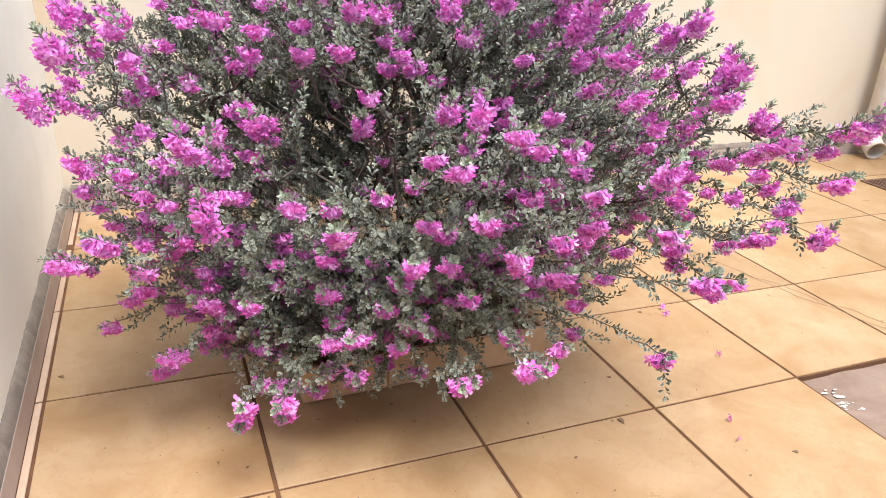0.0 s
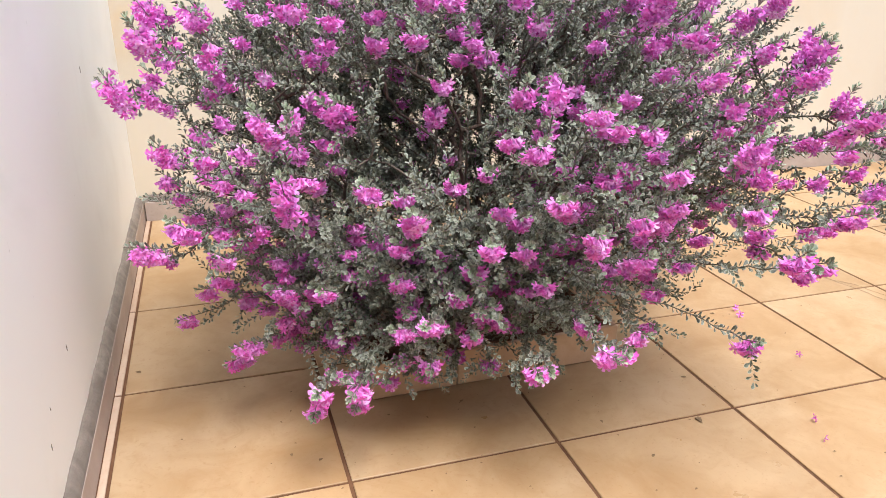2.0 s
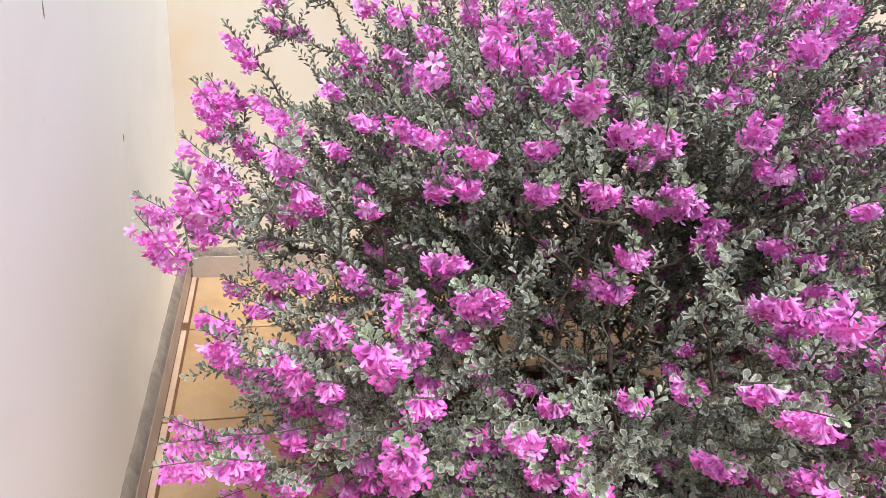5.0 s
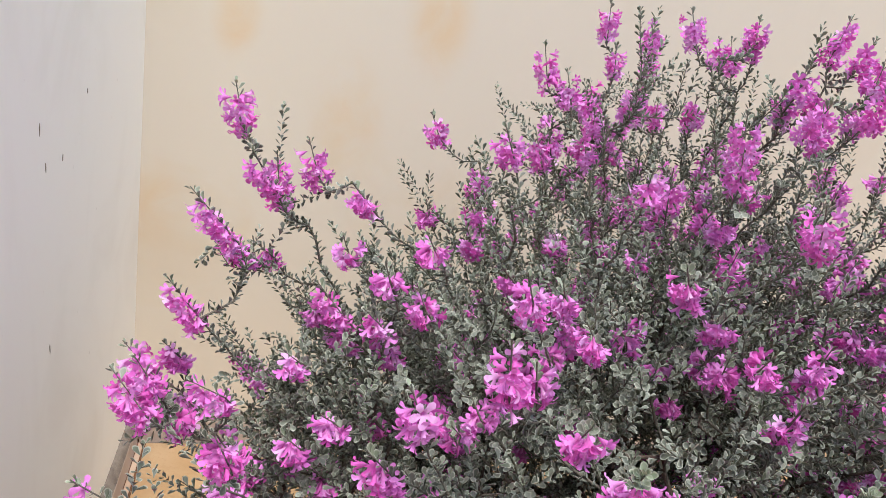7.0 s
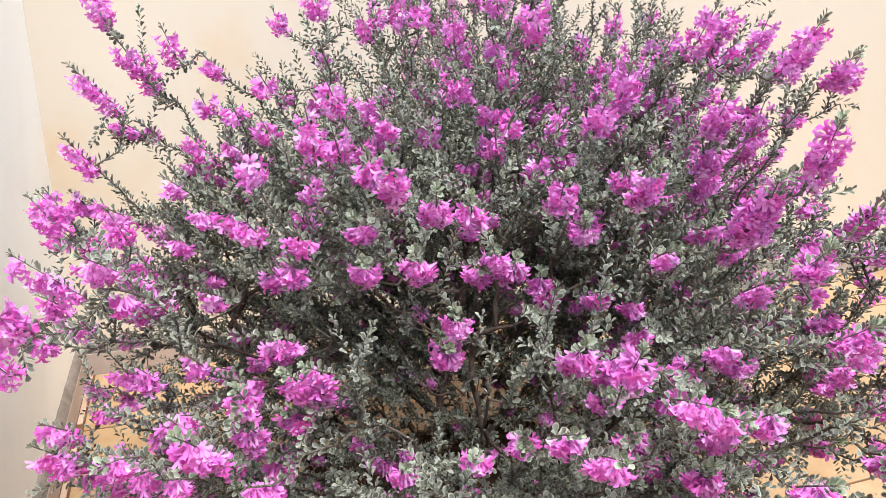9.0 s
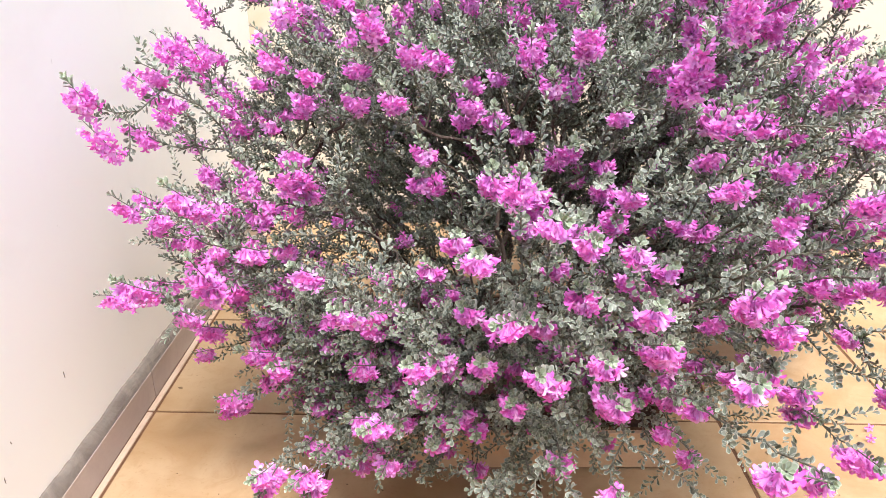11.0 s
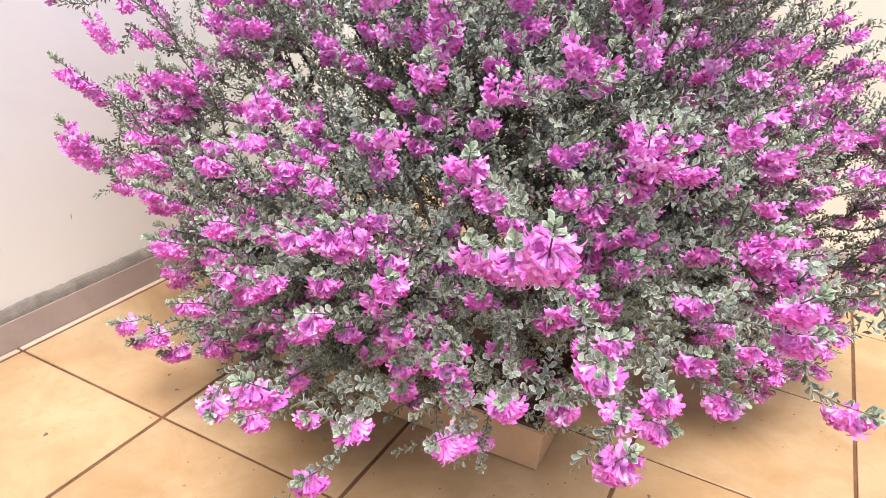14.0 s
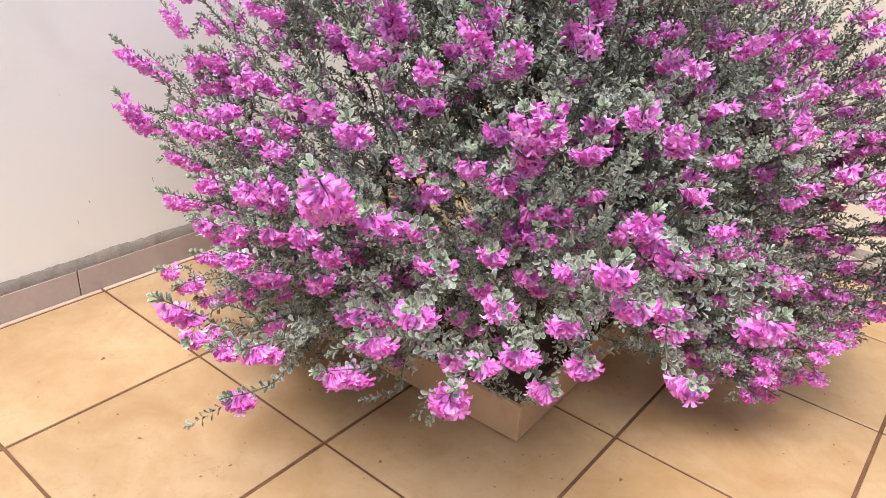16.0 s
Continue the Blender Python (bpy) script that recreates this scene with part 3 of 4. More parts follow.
# low leafy skirt over the planter's rim
low = known[(known[:, 2] < 0.6) & (known[:, 1] < 0.1)]
for k in range(420):
    a = low[rng.integers(len(low))]
    q = a + rng.normal(0, 0.045, 3)
    q[:2] += (axis_c - q[:2]) * (rng.uniform(0.12, 0.40) + 0.35 * max(0, a[2] - 0.3))
    q[2] = max(0.17, q[2] - rng.uniform(0, 0.18))
    if in_bounds(q) and np.linalg.norm((q - core_c)[:2]) < 0.72:
        tips.append((q, shoot_dir(q) * np.array([1, 1, 0.6]), rng.random() < 0.24))
# drooping shoots in front of the planter
for k in range(115):
    q = np.array([rng.uniform(0.38, 1.0), rng.uniform(-0.44, -0.20), rng.uniform(0.17, 0.36)])
    if q[0] > 0.72 and q[2] < 0.30:
        continue
    d = shoot_dir(q) * np.array([1, 1, 0.5])
    tips.append((q, d / np.linalg.norm(d), rng.random() < 0.24))
for k in range(70):
    q = np.array([rng.uniform(0.92, 1.30), rng.uniform(-0.36, 0.0), rng.uniform(0.24, 0.44)])
    tips.append((q, shoot_dir(q), rng.random() < 0.2))
# twiggy inside
for k in range(520):
    u = rng.normal(0, 1, 3)
    u /= np.linalg.norm(u)
    q = np.array([0.95, 0.20, 0.58]) + u * np.array([0.50, 0.50, 0.46]) * rng.uniform(0.35, 1.0)
    if in_bounds(q):
        tips.append((q, shoot_dir(q), False))
# full lower flank towards the side wall
for k in range(640):
    u = rng.normal(0, 1, 3)
    u /= np.linalg.norm(u)
    q = np.array([0.60, -0.12, 0.37]) + u * np.array([0.40, 0.37, 0.24]) * rng.uniform(0.45, 1.0)
    gap = q - known
    near = int(np.argmin(np.linalg.norm(gap, axis=1)))
    if in_bounds(q) and gap[near] @ known_dir[near] < -0.01:
        tips.append((q, shoot_dir(q), rng.random() < 0.12))
# upper flank towards the side wall, and the flank on the open side
for centre, axes, n, chance in (((0.44, -0.14, 0.42), (0.30, 0.24, 0.26), 280, 0.28), ((0.48, 0.14, 0.72), (0.29, 0.33, 0.28), 420, 0.06), ((1.30, 0.24, 0.45), (0.36, 0.44, 0.36), 420, 0.15), ((1.47, 0.36, 0.48), (0.36, 0.40, 0.42), 940, 0.30), ((1.54, 0.22, 0.29), (0.26, 0.22, 0.13), 170, 0.42), ((1.30, -0.02, 1.0), (0.20, 0.22, 0.16), 90, 0.4)):
    for k in range(n):
        u = rng.normal(0, 1, 3)
        u /= np.linalg.norm(u)
        q = np.array(centre) + u * np.array(axes) * rng.uniform(0.5, 1.0)
        gap = q - known
        far = np.linalg.norm(gap, axis=1)
        near = int(np.argmin(far))
        if in_bounds(q) and not (q[0] > 1.5 and q[1] < 0.08) and ((far[near] > 0.2 and centre[0] > 1) or gap[near] @ known_dir[near] < -0.01):
            tips.append((q, shoot_dir(q), rng.random() < chance))
# crown towards the back wall and the far side
made = 0
while made < 760:
    u = rng.normal(0, 1, 3)
    u /= np.linalg.norm(u)
    q = np.array([1.02, 0.36, 0.62]) + u * np.array([0.54, 0.66, 0.78]) * rng.uniform(0.5, 1.0)
    if not in_bounds(q) or not (q[1] > 0.25 or q[0] > 1.42 or (q[0] > 1.12 and q[1] > -0.1)) or q[2] > 0.85 + 0.75 * (q[0] - 0.35):
        continue
    made += 1
    tips.append((q, shoot_dir(q), rng.random() < (0.36 if q[2] > 0.9 else 0.27)))

# leafy mass behind the hollow
for k in range(560):
    u = rng.normal(0, 1, 3)
    u /= np.linalg.norm(u)
    q = np.array([0.84, 0.40, 0.50]) + u * np.array([0.50, 0.26, 0.38]) * rng.uniform(0.3, 1.0)
    if in_bounds(q):
        tips.append((q, shoot_dir(q), rng.random() < 0.04))
for k in range(260):
    u = rng.normal(0, 1, 3)
    u /= np.linalg.norm(u)
    q = np.array([0.55, 0.36, 0.50]) + u * np.array([0.34, 0.22, 0.36]) * rng.uniform(0.3, 1.0)
    if in_bounds(q):
        tips.append((q, shoot_dir(q), rng.random() < 0.04))
# and high up towards the back
for k in range(420):
    u = rng.normal(0, 1, 3)
    u /= np.linalg.norm(u)
    q = np.array([0.98, 0.30, 0.88]) + u * np.array([0.40, 0.30, 0.27]) * rng.uniform(0.3, 1.0)
    gap = q - known
    near = int(np.argmin(np.linalg.norm(gap, axis=1)))
    if q[2] < 0.72 + 0.6 * (q[0] - 0.35) and gap[near] @ known_dir[near] < -0.02:
        tips.append((q, shoot_dir(q), rng.random() < 0.12))
# the outermost shoots mostly flower
for k, (q, d, fl) in enumerate(tips):
    out = np.linalg.norm((q - np.array([0.95, 0.15, 0.55])) / np.array([0.72, 0.85, 0.78]))
    if not fl and out > 0.95 and rng.random() < 0.32:
        tips[k] = (q, d, True)
# the shaded hollow in the middle stays nearly bare
def deep_inside(p):
    return np.linalg.norm((p - np.array([0.75, -0.06, 0.57])) / np.array([0.45, 0.26, 0.25])) < 1.0


# nothing but the heads listed above hangs far out low over the tiles
def strays(p):
    return p[2] < 0.38 and p[1] < 0.05 and np.hypot(p[0] - 0.87, p[1] - 0.14) > 0.64


tips = [tip for k, tip in enumerate(tips) if k < len(known) or not strays(tip[0])]
tips = [tip for k, tip in enumerate(tips) if k < len(known) or not deep_inside(tip[0]) or rng.random() < 0.07]

# the branching: every shoot joins the nearest fitting node that is already there
order = np.argsort([np.linalg.norm(p - np.array(BASE)) for p, _, _ in tips])
stems = 8
nodes, dist, par, stem_of = [], [], [], []
grown, spent = np.zeros((120000, 3)), np.zeros(120000)


def add_node(p, d, parent, stem):
    grown[len(nodes)] = p
    spent[len(nodes)] = d
    nodes.append(p)
    dist.append(d)
    par.append(parent)
    stem_of.append(stem)
    return len(nodes) - 1


for s in range(stems):
    a = 2 * math.pi * s / stems + 0.3
    root = np.array(BASE) + np.array([math.cos(a) * 0.06, math.sin(a) * 0.06, -0.03])
    lean = np.array([math.cos(a) * 0.55, math.sin(a) * 0.55, 1.0])
    prev = -1
    for k in range(9):
        prev = add_node(root + lean * 0.035 * k + rng.normal(0, 0.004, 3), 0.05 * k, prev, s)
shoots = []       # list of node lists, base to tip
for idx in order:
    p, d, fl = tips[idx]
    N = grown[:len(nodes)]
    ahead = p - N
    L = np.sqrt(np.einsum("ij,ij->i", ahead, ahead))
    bend = 1 - (ahead @ d) / np.maximum(L, 1e-4)
    cost = L * (1 + 0.55 * bend) + 0.35 * spent[:len(nodes)]
    cost[L < 0.06] += 1
    j = int(np.argmin(cost))
    a = N[j].copy()
    reach = np.linalg.norm(p - a)
    half = 0.0
    if fl:
        half = rng.uniform(0.012, 0.028) if idx < len(known) else rng.uniform(0.007, 0.018)
        half *= 1.35 if p[2] > 0.98 else 0.78 if p[2] < 0.75 else 1.0
        if idx < len(known) and half_of[idx] > 0:
            half = half_of[idx]
    rise = d + np.array([0, 0, 0.1]) + rng.normal(0, 0.15, 3)
    rise /= np.linalg.norm(rise)
    end = p - rise * half if fl else p
    ctrl = end - d * reach * 0.55
    ctrl[2] -= 0.05 * reach
    steps = max(3, int(reach / 0.03))
    line = [j]
    for k in range(1, steps + 1):
        s = k / steps
        q = (1 - s) ** 2 * a + 2 * s * (1 - s) * ctrl + s * s * end
        if k < steps:
            q = q + rng.normal(0, 0.003, 3)
        line.append(add_node(q, dist[line[-1]] + reach / steps, line[-1], stem_of[j]))
    if fl:
        for k in range(1, 4):
            q = p + rise * (half * (2 * k / 3 - 1) + 0.016 * (k == 3))
            line.append(add_node(q, dist[line[-1]] + half, line[-1], stem_of[j]))
    shoots.append((line, rise if fl else d, fl, p, half))
nodes = np.array(nodes)
load = np.ones(len(nodes))
for k in range(len(nodes) - 1, -1, -1):
    if par[k] >= 0:
        load[par[k]] += load[k] * 0.9
radius = np.clip(0.00068 * load ** 0.41, 0.0008, 0.017)

shrub = thing("flowering_shrub", "large grey-green shrub covered in magenta flower clusters growing in a planter", "shrub", (0, 0, 0))


def stem_mesh(s):
    """Tapered pieces of all wood that springs from stem s, with the youth of each vertex."""
    verts, faces, young = [], [], []
    for k in range(len(nodes)):
        if stem_of[k] != s or par[k] < 0:
            continue
        p = par[k]
        n = 6 if radius[k] > 0.004 else 4
        d = nodes[k] - nodes[p]
        d = d / max(np.linalg.norm(d), 1e-6)
        u = np.cross(d, [0.3, 0.9, 0.2])
        u /= max(np.linalg.norm(u), 1e-6)
        w = np.cross(d, u)
        b = len(verts)
        for c, r in ((nodes[p], min(radius[p], radius[k] * 1.25)), (nodes[k] + d * 0.002, radius[k])):
            for j in range(n):
                a = 2 * math.pi * j / n
                verts.append(tuple(c + (u * math.cos(a) + w * math.sin(a)) * r))
            young += [float(np.clip((0.0030 - r) / 0.0016, 0, 1))] * n
        for j in range(n):
            faces.append((b + j, b + (j + 1) % n, b + n + (j + 1) % n, b + n + j))
    return verts, faces, young


for s in range(stems):
    v, f, y = stem_mesh(s)
    add_mesh("stem", v, f, M_BARK, shrub, "dark grey-brown woody stem with thin twigs" if s == 0 else "", True, {"young": y})

# one small spoon-shaped leaf: x across, y along, z up
LEAF_V = np.array([[0, 0, 0], [0, 0.55, -0.03], [0, 1.0, 0.03], [-0.15, 0.34, 0.09], [-0.29, 0.70, 0.17], [-0.16, 0.93, 0.10],
                   [0.15, 0.34, 0.09], [0.29, 0.70, 0.13], [0.16, 0.93, 0.07]])
LEAF_F = [(0, 1, 3), (3, 1, 4), (4, 1, 5), (5, 1, 2), (0, 6, 1), (6, 7, 1), (7, 8, 1), (8, 2, 1)]
LEAF_RIM = np.array([0.7, 0, 1, 1, 1, 1, 1, 1, 1])


def leaf_cloud(P, A, Nn, S, young):
    """Vertices, faces and attributes of leaves at P along A with face direction Nn and length S."""
    A = A / np.linalg.norm(A, axis=1, keepdims=True)
    X = np.cross(A, Nn)
    X /= np.maximum(np.linalg.norm(X, axis=1, keepdims=True), 1e-6)
    Z = np.cross(X, A)
    V = (P[:, None, :] + S[:, None, None] * (LEAF_V[None, :, 0:1] * X[:, None, :] + LEAF_V[None, :, 1:2] * A[:, None, :]
                                             + LEAF_V[None, :, 2:3] * Z[:, None, :]))
    m = len(LEAF_V)
    verts = V.reshape(-1, 3)
    faces = []
    for f in LEAF_F:
        faces.append((np.arange(len(P)) * m)[:, None] + np.array(f)[None, :])
    tri = np.concatenate([f for f in faces if f.shape[1] == 3])
    return verts, tri, np.tile(LEAF_RIM, len(P)), np.repeat(young, m)


def leaf_object(name, data, parent, label="", stuff=False):
    verts, tri, rim, young = data
    me = bpy.data.meshes.new(name)
    me.vertices.add(len(verts))
    me.vertices.foreach_set("co", verts.astype(np.float32).ravel())
    loops = tri.ravel().astype(np.int32)
    starts = (np.arange(len(tri)) * 3).astype(np.int32)
    me.loops.add(len(loops))
    me.loops.foreach_set("vertex_index", loops)
    me.polygons.add(len(starts))
    me.polygons.foreach_set("loop_start", starts)
    me.update(calc_edges=True)
    me.validate()
    me.materials.append(M_LEAF)
    me.polygons.foreach_set("use_smooth", [True] * len(me.polygons))
    for key, vals in (("rim", rim), ("young", young)):
        me.attributes.new(key, "FLOAT", "POINT").data.foreach_set("value", vals.astype(np.float32))
    ob = new(name, me)
    ob.parent = parent
    if label:
        tagged(ob, label)
    if stuff:
        tagged(ob, kind="stuff")
    return ob


def along(line, length, gap):
    """Points and tangents spaced by gap over the last length of a polyline, with the distance to its end."""
    pts = nodes[line]
    seg = np.linalg.norm(np.diff(pts, axis=0), axis=1)
    cum = np.concatenate([[0], np.cumsum(seg)])
    total = cum[-1]
    s = np.arange(max(0.0, total - length), total, gap)
    k = np.clip(np.searchsorted(cum, s, side="right") - 1, 0, len(seg) - 1)
    f = ((s - cum[k]) / np.maximum(seg[k], 1e-6))[:, None]
    P = pts[k] * (1 - f) + pts[k + 1] * f
    D = (pts[k + 1] - pts[k]) / np.maximum(seg[k], 1e-6)[:, None]
    return P, D, total - s


def leaves_on(P, D, togo, fresh=0.0, size=0.0145):
    n = len(P)
    ang = np.arange(n) * 2.4 + rng.uniform(0, 6.3) + rng.normal(0, 0.3, n)
    U = np.cross(D, np.array([0.21, 0.35, 0.91]))
    U /= np.maximum(np.linalg.norm(U, axis=1, keepdims=True), 1e-6)
    W = np.cross(D, U)
    R = U * np.cos(ang)[:, None] + W * np.sin(ang)[:, None]
    lift = np.clip(0.5 + 0.9 * np.exp(-togo / 0.012), 0, 1.3)[:, None]
    A = R * 0.85 + D * lift + rng.normal(0, 0.16, (n, 3)) + np.array([0, 0, 0.12])
    Nn = D + np.array([0, 0, 0.5]) + rng.normal(0, 0.25, (n, 3))
    S = size * rng.uniform(0.7, 1.2, n) * np.clip(0.55 + togo / 0.03, 0.55, 1.0)
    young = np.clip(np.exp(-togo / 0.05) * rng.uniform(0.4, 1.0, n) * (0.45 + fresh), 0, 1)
    return P + R * 0.001, A, Nn, S, young


bulk = {}


def keep_leaves(zone, *cols):
    hollow = np.linalg.norm((cols[0] - np.array([0.75, -0.06, 0.57])) / np.array([0.43, 0.25, 0.24]), axis=1) < 1.0
    keep = ~hollow | (rng.random(len(hollow)) < 0.14)
    bulk.setdefault(zone, []).append([c[keep] for c in cols])


flowering = []
for line, d, fl, p, half in shoots:
    zone = min(3, int(max(0, nodes[line[-1]][2]) / 0.38))
    sparse = not fl and deep_inside(p)
    P, D, togo = along(line, rng.uniform(0.03, 0.12) if sparse else rng.uniform(0.18, 0.31) + (0.10 if p[2] > 0.8 else 0.0), 0.0085 if sparse else 0.0032)
    if fl:
        bare = (togo > 0.012) & (togo < 0.028 + 2 * half)
        flowering.append((p, d, half))
    if len(P) > 2:
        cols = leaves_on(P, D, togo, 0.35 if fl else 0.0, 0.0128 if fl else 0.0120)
        if fl:
            keep = ~bare | (cols[1][:, 2] > (0.45 if d[2] < 0.8 else 1.1))
            cols = [c[keep] for c in cols]
        keep_leaves(zone, *cols)
heads = np.array([p for p, _, _ in flowering])

# short side sprigs fill the outer crown
cand = [k for k in range(len(nodes)) if par[k] >= 0 and load[k] < 9 and dist[k] > 0.25]
for k in rng.choice(cand, size=min(7800, len(cand)), replace=False):
    t = nodes[k] - nodes[par[k]]
    t = t / max(np.linalg.norm(t), 1e-6)
    out = nodes[k] - core_c
    out = out / np.linalg.norm(out)
    d = t * 0.5 + out * 0.35 + rng.normal(0, 0.55, 3) + np.array([0, 0, 0.25])
    d /= np.linalg.norm(d)
    ln = rng.uniform(0.04, 0.10)
    n = int(ln / 0.0034)
    s = np.linspace(0.004, ln, n)
    P = nodes[k] + d * s[:, None] + np.array([0, 0, 1.0]) * (s[:, None] ** 2) * 0.8
    if P[:, 0].min() < 0.11 or P[:, 2].min() < 0.11:
        continue
    gap = P[-1] - known
    far = np.linalg.norm(gap, axis=1)
    near = int(np.argmin(far))
    if far[near] < 0.22 and gap[near] @ known_dir[near] > -0.008:
        continue
    if np.min(np.linalg.norm(heads - P[n // 2], axis=1)) < 0.034:
        continue
    if deep_inside(nodes[k]) and rng.random() < 0.96:
        continue
    D = np.tile(d, (n, 1)) + np.array([0, 0, 1.6]) * s[:, None]
    D /= np.linalg.norm(D, axis=1, keepdims=True)
    keep_leaves(min(3, int(P[-1][2] / 0.38)), *leaves_on(P, D, ln - s + 0.002, 0.0, 0.0120))

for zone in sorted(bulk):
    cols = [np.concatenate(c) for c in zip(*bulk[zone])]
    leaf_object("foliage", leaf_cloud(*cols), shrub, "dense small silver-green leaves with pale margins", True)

# ---- flowers ----
def blossom():
    """A funnel that widens into five rounded, slightly cupped lobes, of length 1 along z."""
    v, f, rim = [(0, 0, 0)], [], [0.0]
    for r, z, q in ((0.13, 0.40, 0.15), (0.24, 0.72, 0.5)):
        for k in range(5):
            a = 2 * math.pi * k / 5
            v.append((r * math.cos(a), r * math.sin(a), z))
            rim.append(q)
    for k in range(5):
        n = (k + 1) % 5
        f.append((0, 1 + k, 1 + n))
        f.append((1 + k, 6 + k, 6 + n, 1 + n))
    for k in range(5):
        n = (k + 1) % 5
        a = 2 * math.pi * (k + 0.5) / 5
        b = len(v)
        for da, r, z in ((0, 0.48, 0.95), (-0.42, 0.42, 0.86), (-0.38, 0.62, 0.93), (-0.15, 0.78, 0.92), (0.15, 0.78, 0.92),
                         (0.38, 0.62, 0.93), (0.42, 0.42, 0.86)):
            v.append((r * math.cos(a + da), r * math.sin(a + da), z))
            rim.append(1.0)
        loop = [6 + k, b + 1, b + 2, b + 3, b + 4, b + 5, b + 6, 6 + n]
        f += [(b, p, q) for p, q in zip(loop, loop[1:])] + [(b, 6 + n, 6 + k)]
    return np.array(v, dtype=float), f, np.array(rim)


BV, BF, BR = blossom()


def flower_head(p, d, length, count):
    """World-space vertices of one cluster round the shoot direction d, centred on p."""
    u = np.cross(d, [0.1, 0.2, 0.95])
    u /= max(np.linalg.norm(u), 1e-6)
    w = np.cross(d, u)
    verts, faces, rim = [], [], []
    for k in range(count):
        s = (k + 0.5) / count - 0.5
        a = k * 2.4 + rng.normal(0, 0.35)
        r = u * math.cos(a) + w * math.sin(a)
        if r[2] > 0.1 and d[2] < 0.8:
            r[2] *= -0.6
        axis = r * 0.85 + d * (0.75 * max(0.0, s - 0.1) / 0.4 - 0.15) + np.array([0, 0, -0.66]) + rng.normal(0, 0.24, 3)
        axis /= np.linalg.norm(axis)
        x = np.cross(axis, rng.normal(0, 1, 3))
        x /= max(np.linalg.norm(x), 1e-6)
        y = np.cross(axis, x)
        size = rng.uniform(0.0125, 0.0166)
        q = BV.copy()
        lobe = np.repeat(rng.normal(0, 0.10, 5), 7)
        q[11:, 2] += lobe + rng.normal(0, 0.025, 35)
        q[11:, :2] *= rng.uniform(0.72, 1.12) * (1 - 0.8 * lobe[:, None])
        at = p + d * (s * length) + r * rng.uniform(0.001, 0.010) - np.array([0, 0, rng.uniform(0.0, 0.008)])
        g = at + size * (q[:, 0:1] * x + q[:, 1:2] * y + q[:, 2:3] * axis)
        b = len(BV) * k
        verts.append(g)
        faces += [tuple(b + i for i in f) for f in BF]
        rim.append(BR)
    return np.concatenate(verts), faces, np.concatenate(rim)


first = sorted(range(len(flowering)), key=lambda k: flowering[k][0][1] + 0.25 * abs(flowering[k][0][0] - 0.9))
joined_v, joined_f, joined_r, base_i = [], [], [], 0
for rank, k in enumerate(first):
    p, d, half = flowering[k]
    length = 2 * half
    count = int(18 + length * 420 + rng.integers(0, 6))
    v, f, r = flower_head(p, d, length, count if rank < 290 else int(count * 0.6))
    if rank < 290:
        ob = add_mesh("flower_head", [tuple(q) for q in v - p], f, M_PETAL, shrub, "", True, {"rim": r})
        ob.location = p
        n = 14
        s = np.linspace(0.0, 0.022, n)
        P = d * (length * 0.5 + s)[:, None]
        rosette = leaves_on(P, np.tile(d, (n, 1)), 0.024 - s, 0.75, 0.0128)
        leaf_object("leaf_tuft", leaf_cloud(*rosette), ob)
    else:
        joined_v.append(v)
        joined_f += [tuple(base_i + i for i in q) for q in f]
        joined_r.append(r)
        base_i += len(v)
if joined_v:
    tagged(add_mesh("far_blossom", [tuple(q) for q in np.concatenate(joined_v)], joined_f, M_PETAL, shrub,
                    "magenta blossom on the far side of the shrub", True, {"rim": np.concatenate(joined_r)}), kind="stuff")

# ---- small things on the floor ----
def fallen_flower(x, y, turn, size=0.018):
    v = BV.copy()
    v[11:, 2] = 0.72 + 0.1 * np.sin(np.arange(len(v) - 11) * 1.7)
    tilt = Matrix.Rotation(turn, 3, "Z") @ Matrix.Rotation(radians(78), 3, "X")
    w = np.array([tuple(tilt @ Vector(q)) for q in v]) * size
    w[:, 2] -= w[:, 2].min() - 0.0006
    ob = add_mesh("fallen_flower", [tuple(q) for q in w], BF, M_PETAL, None, "", False, {"rim": BR})
    ob.location = (x, y, 0)
    tagged(ob, "withered magenta blossom lying on the floor tiles", "flower", "fallen flowers")


for k, (x, y) in enumerate(((1.687, -0.02), (1.659, -0.307), (1.459, -0.622), (1.676, -0.061), (1.48, -0.547))):
    fallen_flower(x, y, k * 1.9, 0.0145 - 0.0015 * (k % 3))


def fallen_leaf(x, y, turn, size):
    v = LEAF_V * size
    v[:, 2] = 0.0012 + 0.15 * size * np.abs(LEAF_V[:, 0]) * 3
    tilt = Matrix.Rotation(turn, 3, "Z")
    ob = add_mesh("fallen_leaf", [tuple(tilt @ Vector(q)) for q in v], LEAF_F, M_DRY, None)
    mod = ob.modifiers.new("thickness", "SOLIDIFY")
    mod.thickness = 0.0006
    ob.location = (x, y, 0)
    tagged(ob, "dry brown curled leaf on the floor tiles", "leaf", "fallen leaves")


for k, (x, y, sz) in enumerate(((1.241, -0.482, 0.024), (1.076, -0.547, 0.012), (0.02, 0.10, 0.016), (0.35, -0.34, 0.010), (0.41, -0.363, 0.010), (1.547, -0.682, 0.015), (1.026, -0.418, 0.010),
                                (0.757, -0.243, 0.012), (1.603, -0.021, 0.014), (0.30, -0.62, 0.011), (0.62, -0.70, 0.010),
                                (1.31, -0.30, 0.013), (1.42, -0.12, 0.012), (1.55, 0.22, 0.012))):
    fallen_leaf(x, y, k * 2.1, sz)


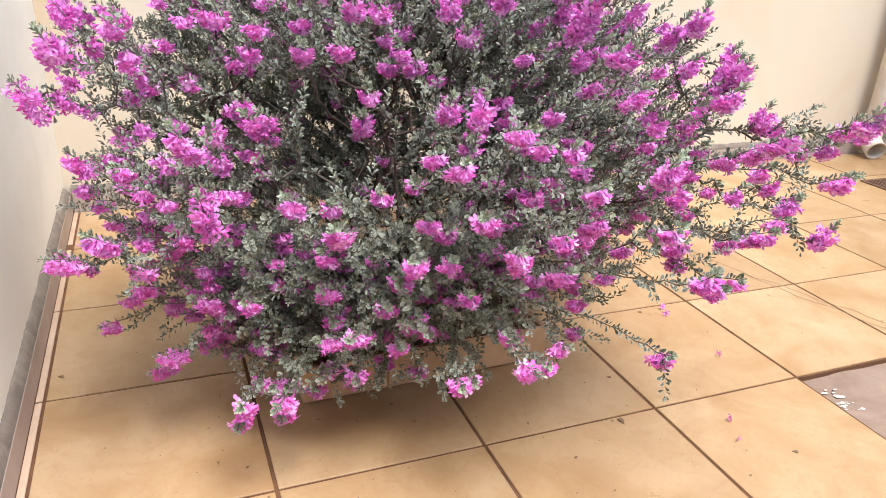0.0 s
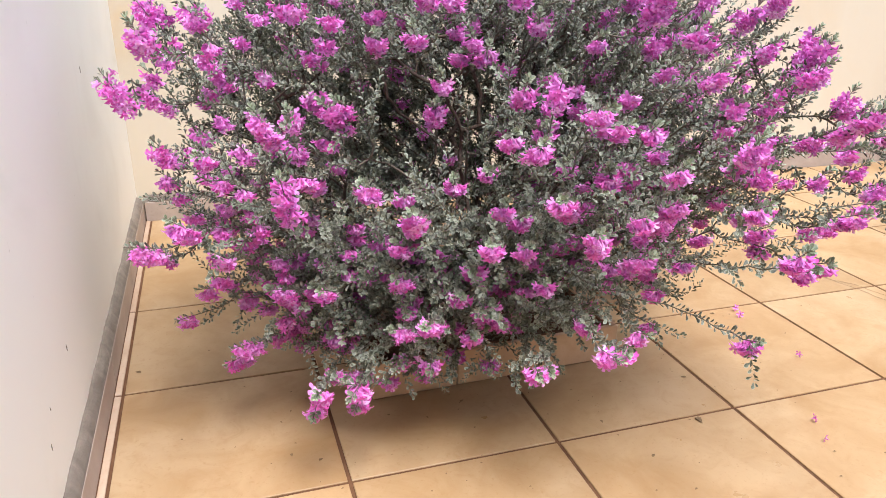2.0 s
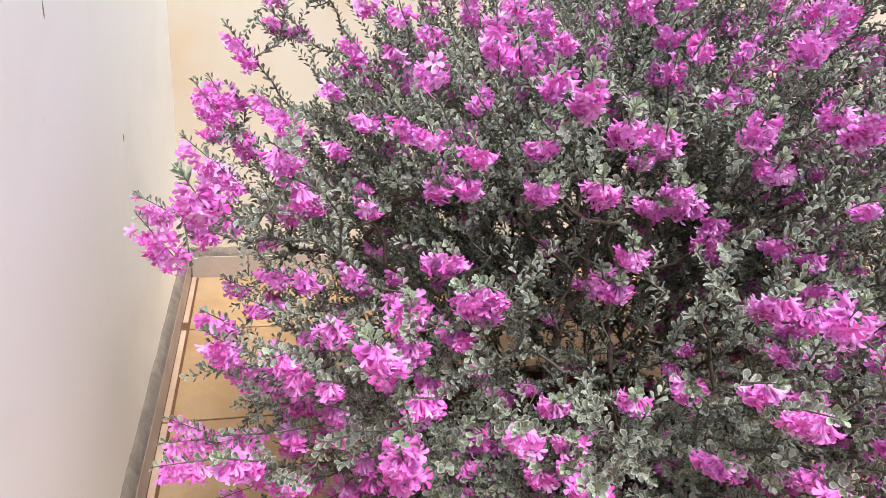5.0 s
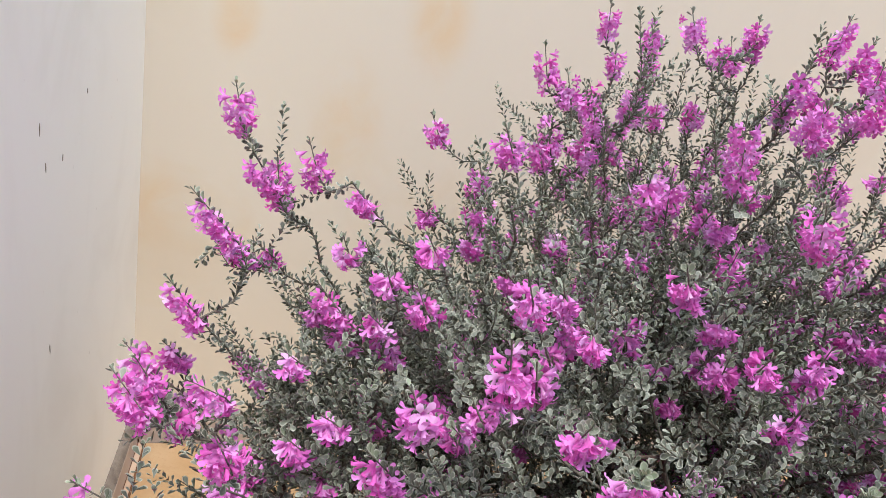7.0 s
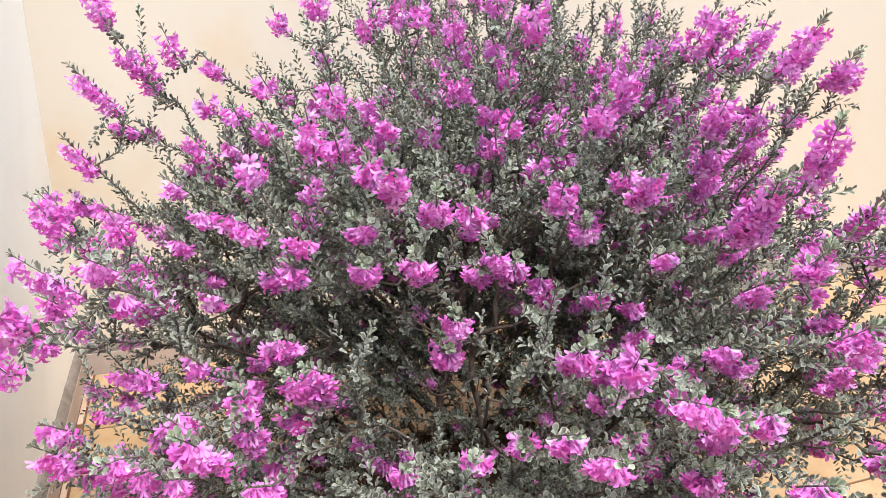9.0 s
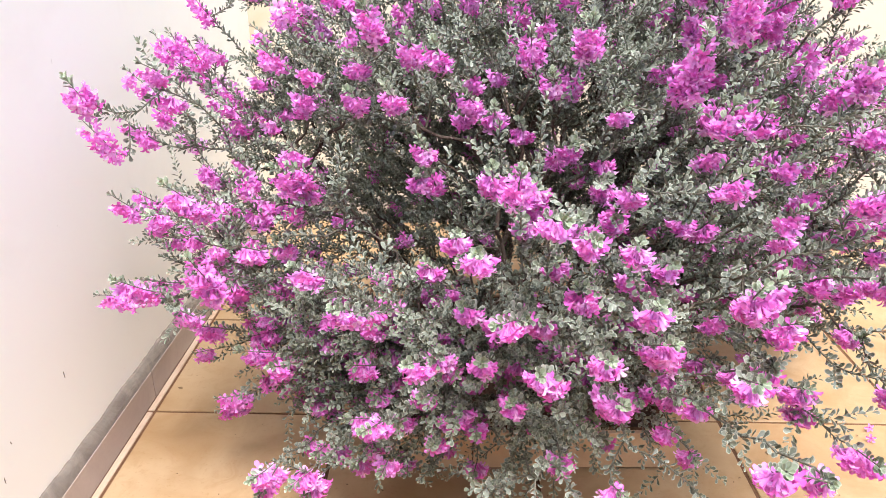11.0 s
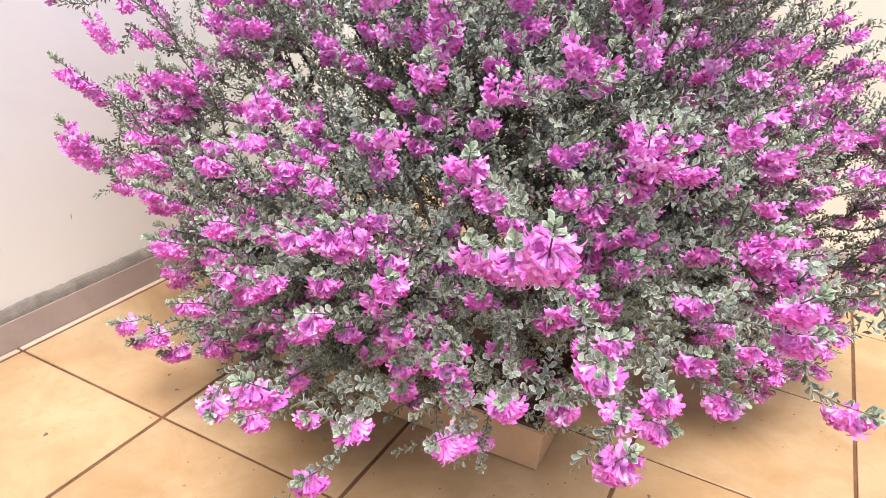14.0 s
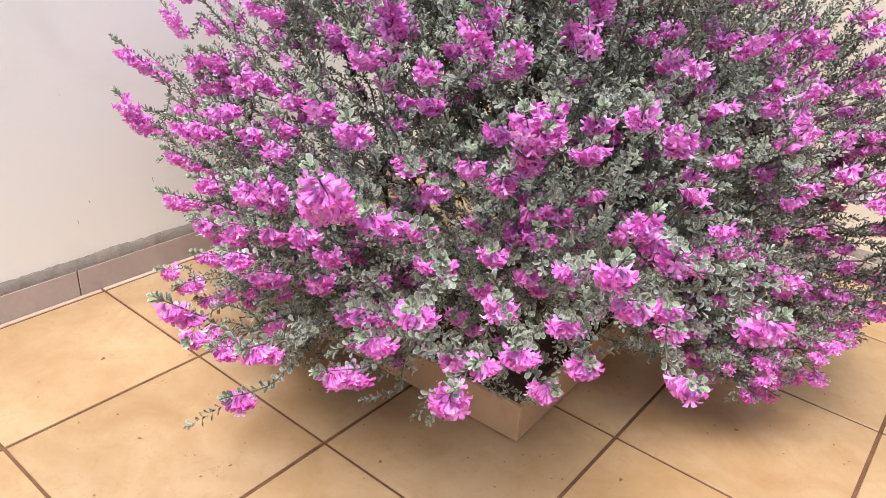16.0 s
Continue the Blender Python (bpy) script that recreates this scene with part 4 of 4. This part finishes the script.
def insect_case(y, z, length, lean):
    """Small spindle stuck on the side wall."""
    bm = bmesh.new()
    bmesh.ops.create_uvsphere(bm, u_segments=8, v_segments=6, radius=1.0)
    for v in bm.verts:
        v.co = Vector((v.co.x * 0.0008, v.co.y * 0.0009, v.co.z * length * 0.52 * (1 + 0.2 * v.co.y)))
        v.co.rotate(Matrix.Rotation(lean, 3, "X"))
    ob = part("insect_case", bm, M_CASE, None, "", True)
    ob.location = (X_LEFT + 0.0007, y, z)
    tagged(ob, "tiny dry brown insect case stuck on the white wall", "insect case", "insect cases")


for y, z, ln, lean in ((0.392, 1.058, 0.020, 0.0), (0.422, 0.996, 0.016, 0.1), (0.516, 0.995, 0.013, -0.1), (0.678, 1.087, 0.010, 0.2),
                       (0.0, 0.965, 0.022, 0.0), (0.444, 0.686, 0.018, 0.1), (-0.245, 0.266, 0.016, 0.05), (-0.433, 0.252, 0.008, 0.3),
                       (-0.471, 0.203, 0.014, 0.0)):
    insect_case(y, z, ln, lean)


def litter():
    """Crumbs and leaf bits scattered thinly over the tiles, thicker round the planter."""
    P, A, Nn, S = [], [], [], []
    for k in range(260):
        a, r = rng.uniform(0, 6.28), abs(rng.normal(0, 0.55)) + 0.25
        x, y = 0.95 + r * math.cos(a), 0.0 + r * math.sin(a)
        if x < 0.02 or y > 1.2 or (PX0 - 0.01 < x < PX1 + 0.01 and PY0 - 0.01 < y < PY1 + 0.01):
            continue
        if HX0 - 0.02 < x < HX1 and HY0 < y < HY1 + 0.02:
            continue
        P.append((x, y, 0.0018))
        q = rng.uniform(0, 6.28)
        A.append((math.cos(q), math.sin(q), 0.05))
        Nn.append((0, 0, 1))
        S.append(rng.uniform(0.003, 0.008))
    data = leaf_cloud(np.array(P), np.array(A), np.array(Nn), np.array(S), np.zeros(len(P)))
    ob = leaf_object("leaf_litter", data, None)
    ob.data.materials[0] = M_DRY
    tagged(ob, "tiny dry leaf crumbs scattered on the tiles", "debris", kind="stuff")


litter()


# ---- floor pieces ----
def tile_mesh(w, d):
    bm = box(-w / 2, -d / 2, -0.012, w / 2, d / 2, 0.0, 0.0011)
    me = bpy.data.meshes.new("tile")
    bm.to_mesh(me)
    bm.free()
    me.materials.append(M_TILE)
    return me


FULL = tile_mesh(T - 0.0085, T - 0.0068)
EDGE = tile_mesh(0.0148, T - 0.0068)
EDGE.materials[0] = M_STRIP
NEAR_BACK = Y_BACK - 0.024
for j in range(-8, 3):
    y0, y1 = j * T, min((j + 1) * T, NEAR_BACK + 0.0025)
    if y0 < Y_FRONT:
        continue
    e = new("edge_strip", EDGE)
    e.parent, e.location = floor, (-0.0105, y0 + T / 2, 0.0)
    e.scale = (1, (y1 - y0 - 0.0068) / (T - 0.0068), 1)
    for i in range(0, 10):
        if (i, j) in HOLE:
            continue
        ob = new("tile", FULL)
        ob.parent = floor
        x0, x1 = i * T, min((i + 1) * T, X_RIGHT)
        ob.location = ((x0 + x1) / 2, (y0 + y1) / 2, 0.0006 * noise.noise((i * 3.1, j * 2.7, 0)))
        ob.scale = ((x1 - x0 - 0.0085) / (T - 0.0085), (y1 - y0 - 0.0068) / (T - 0.0068), 1)
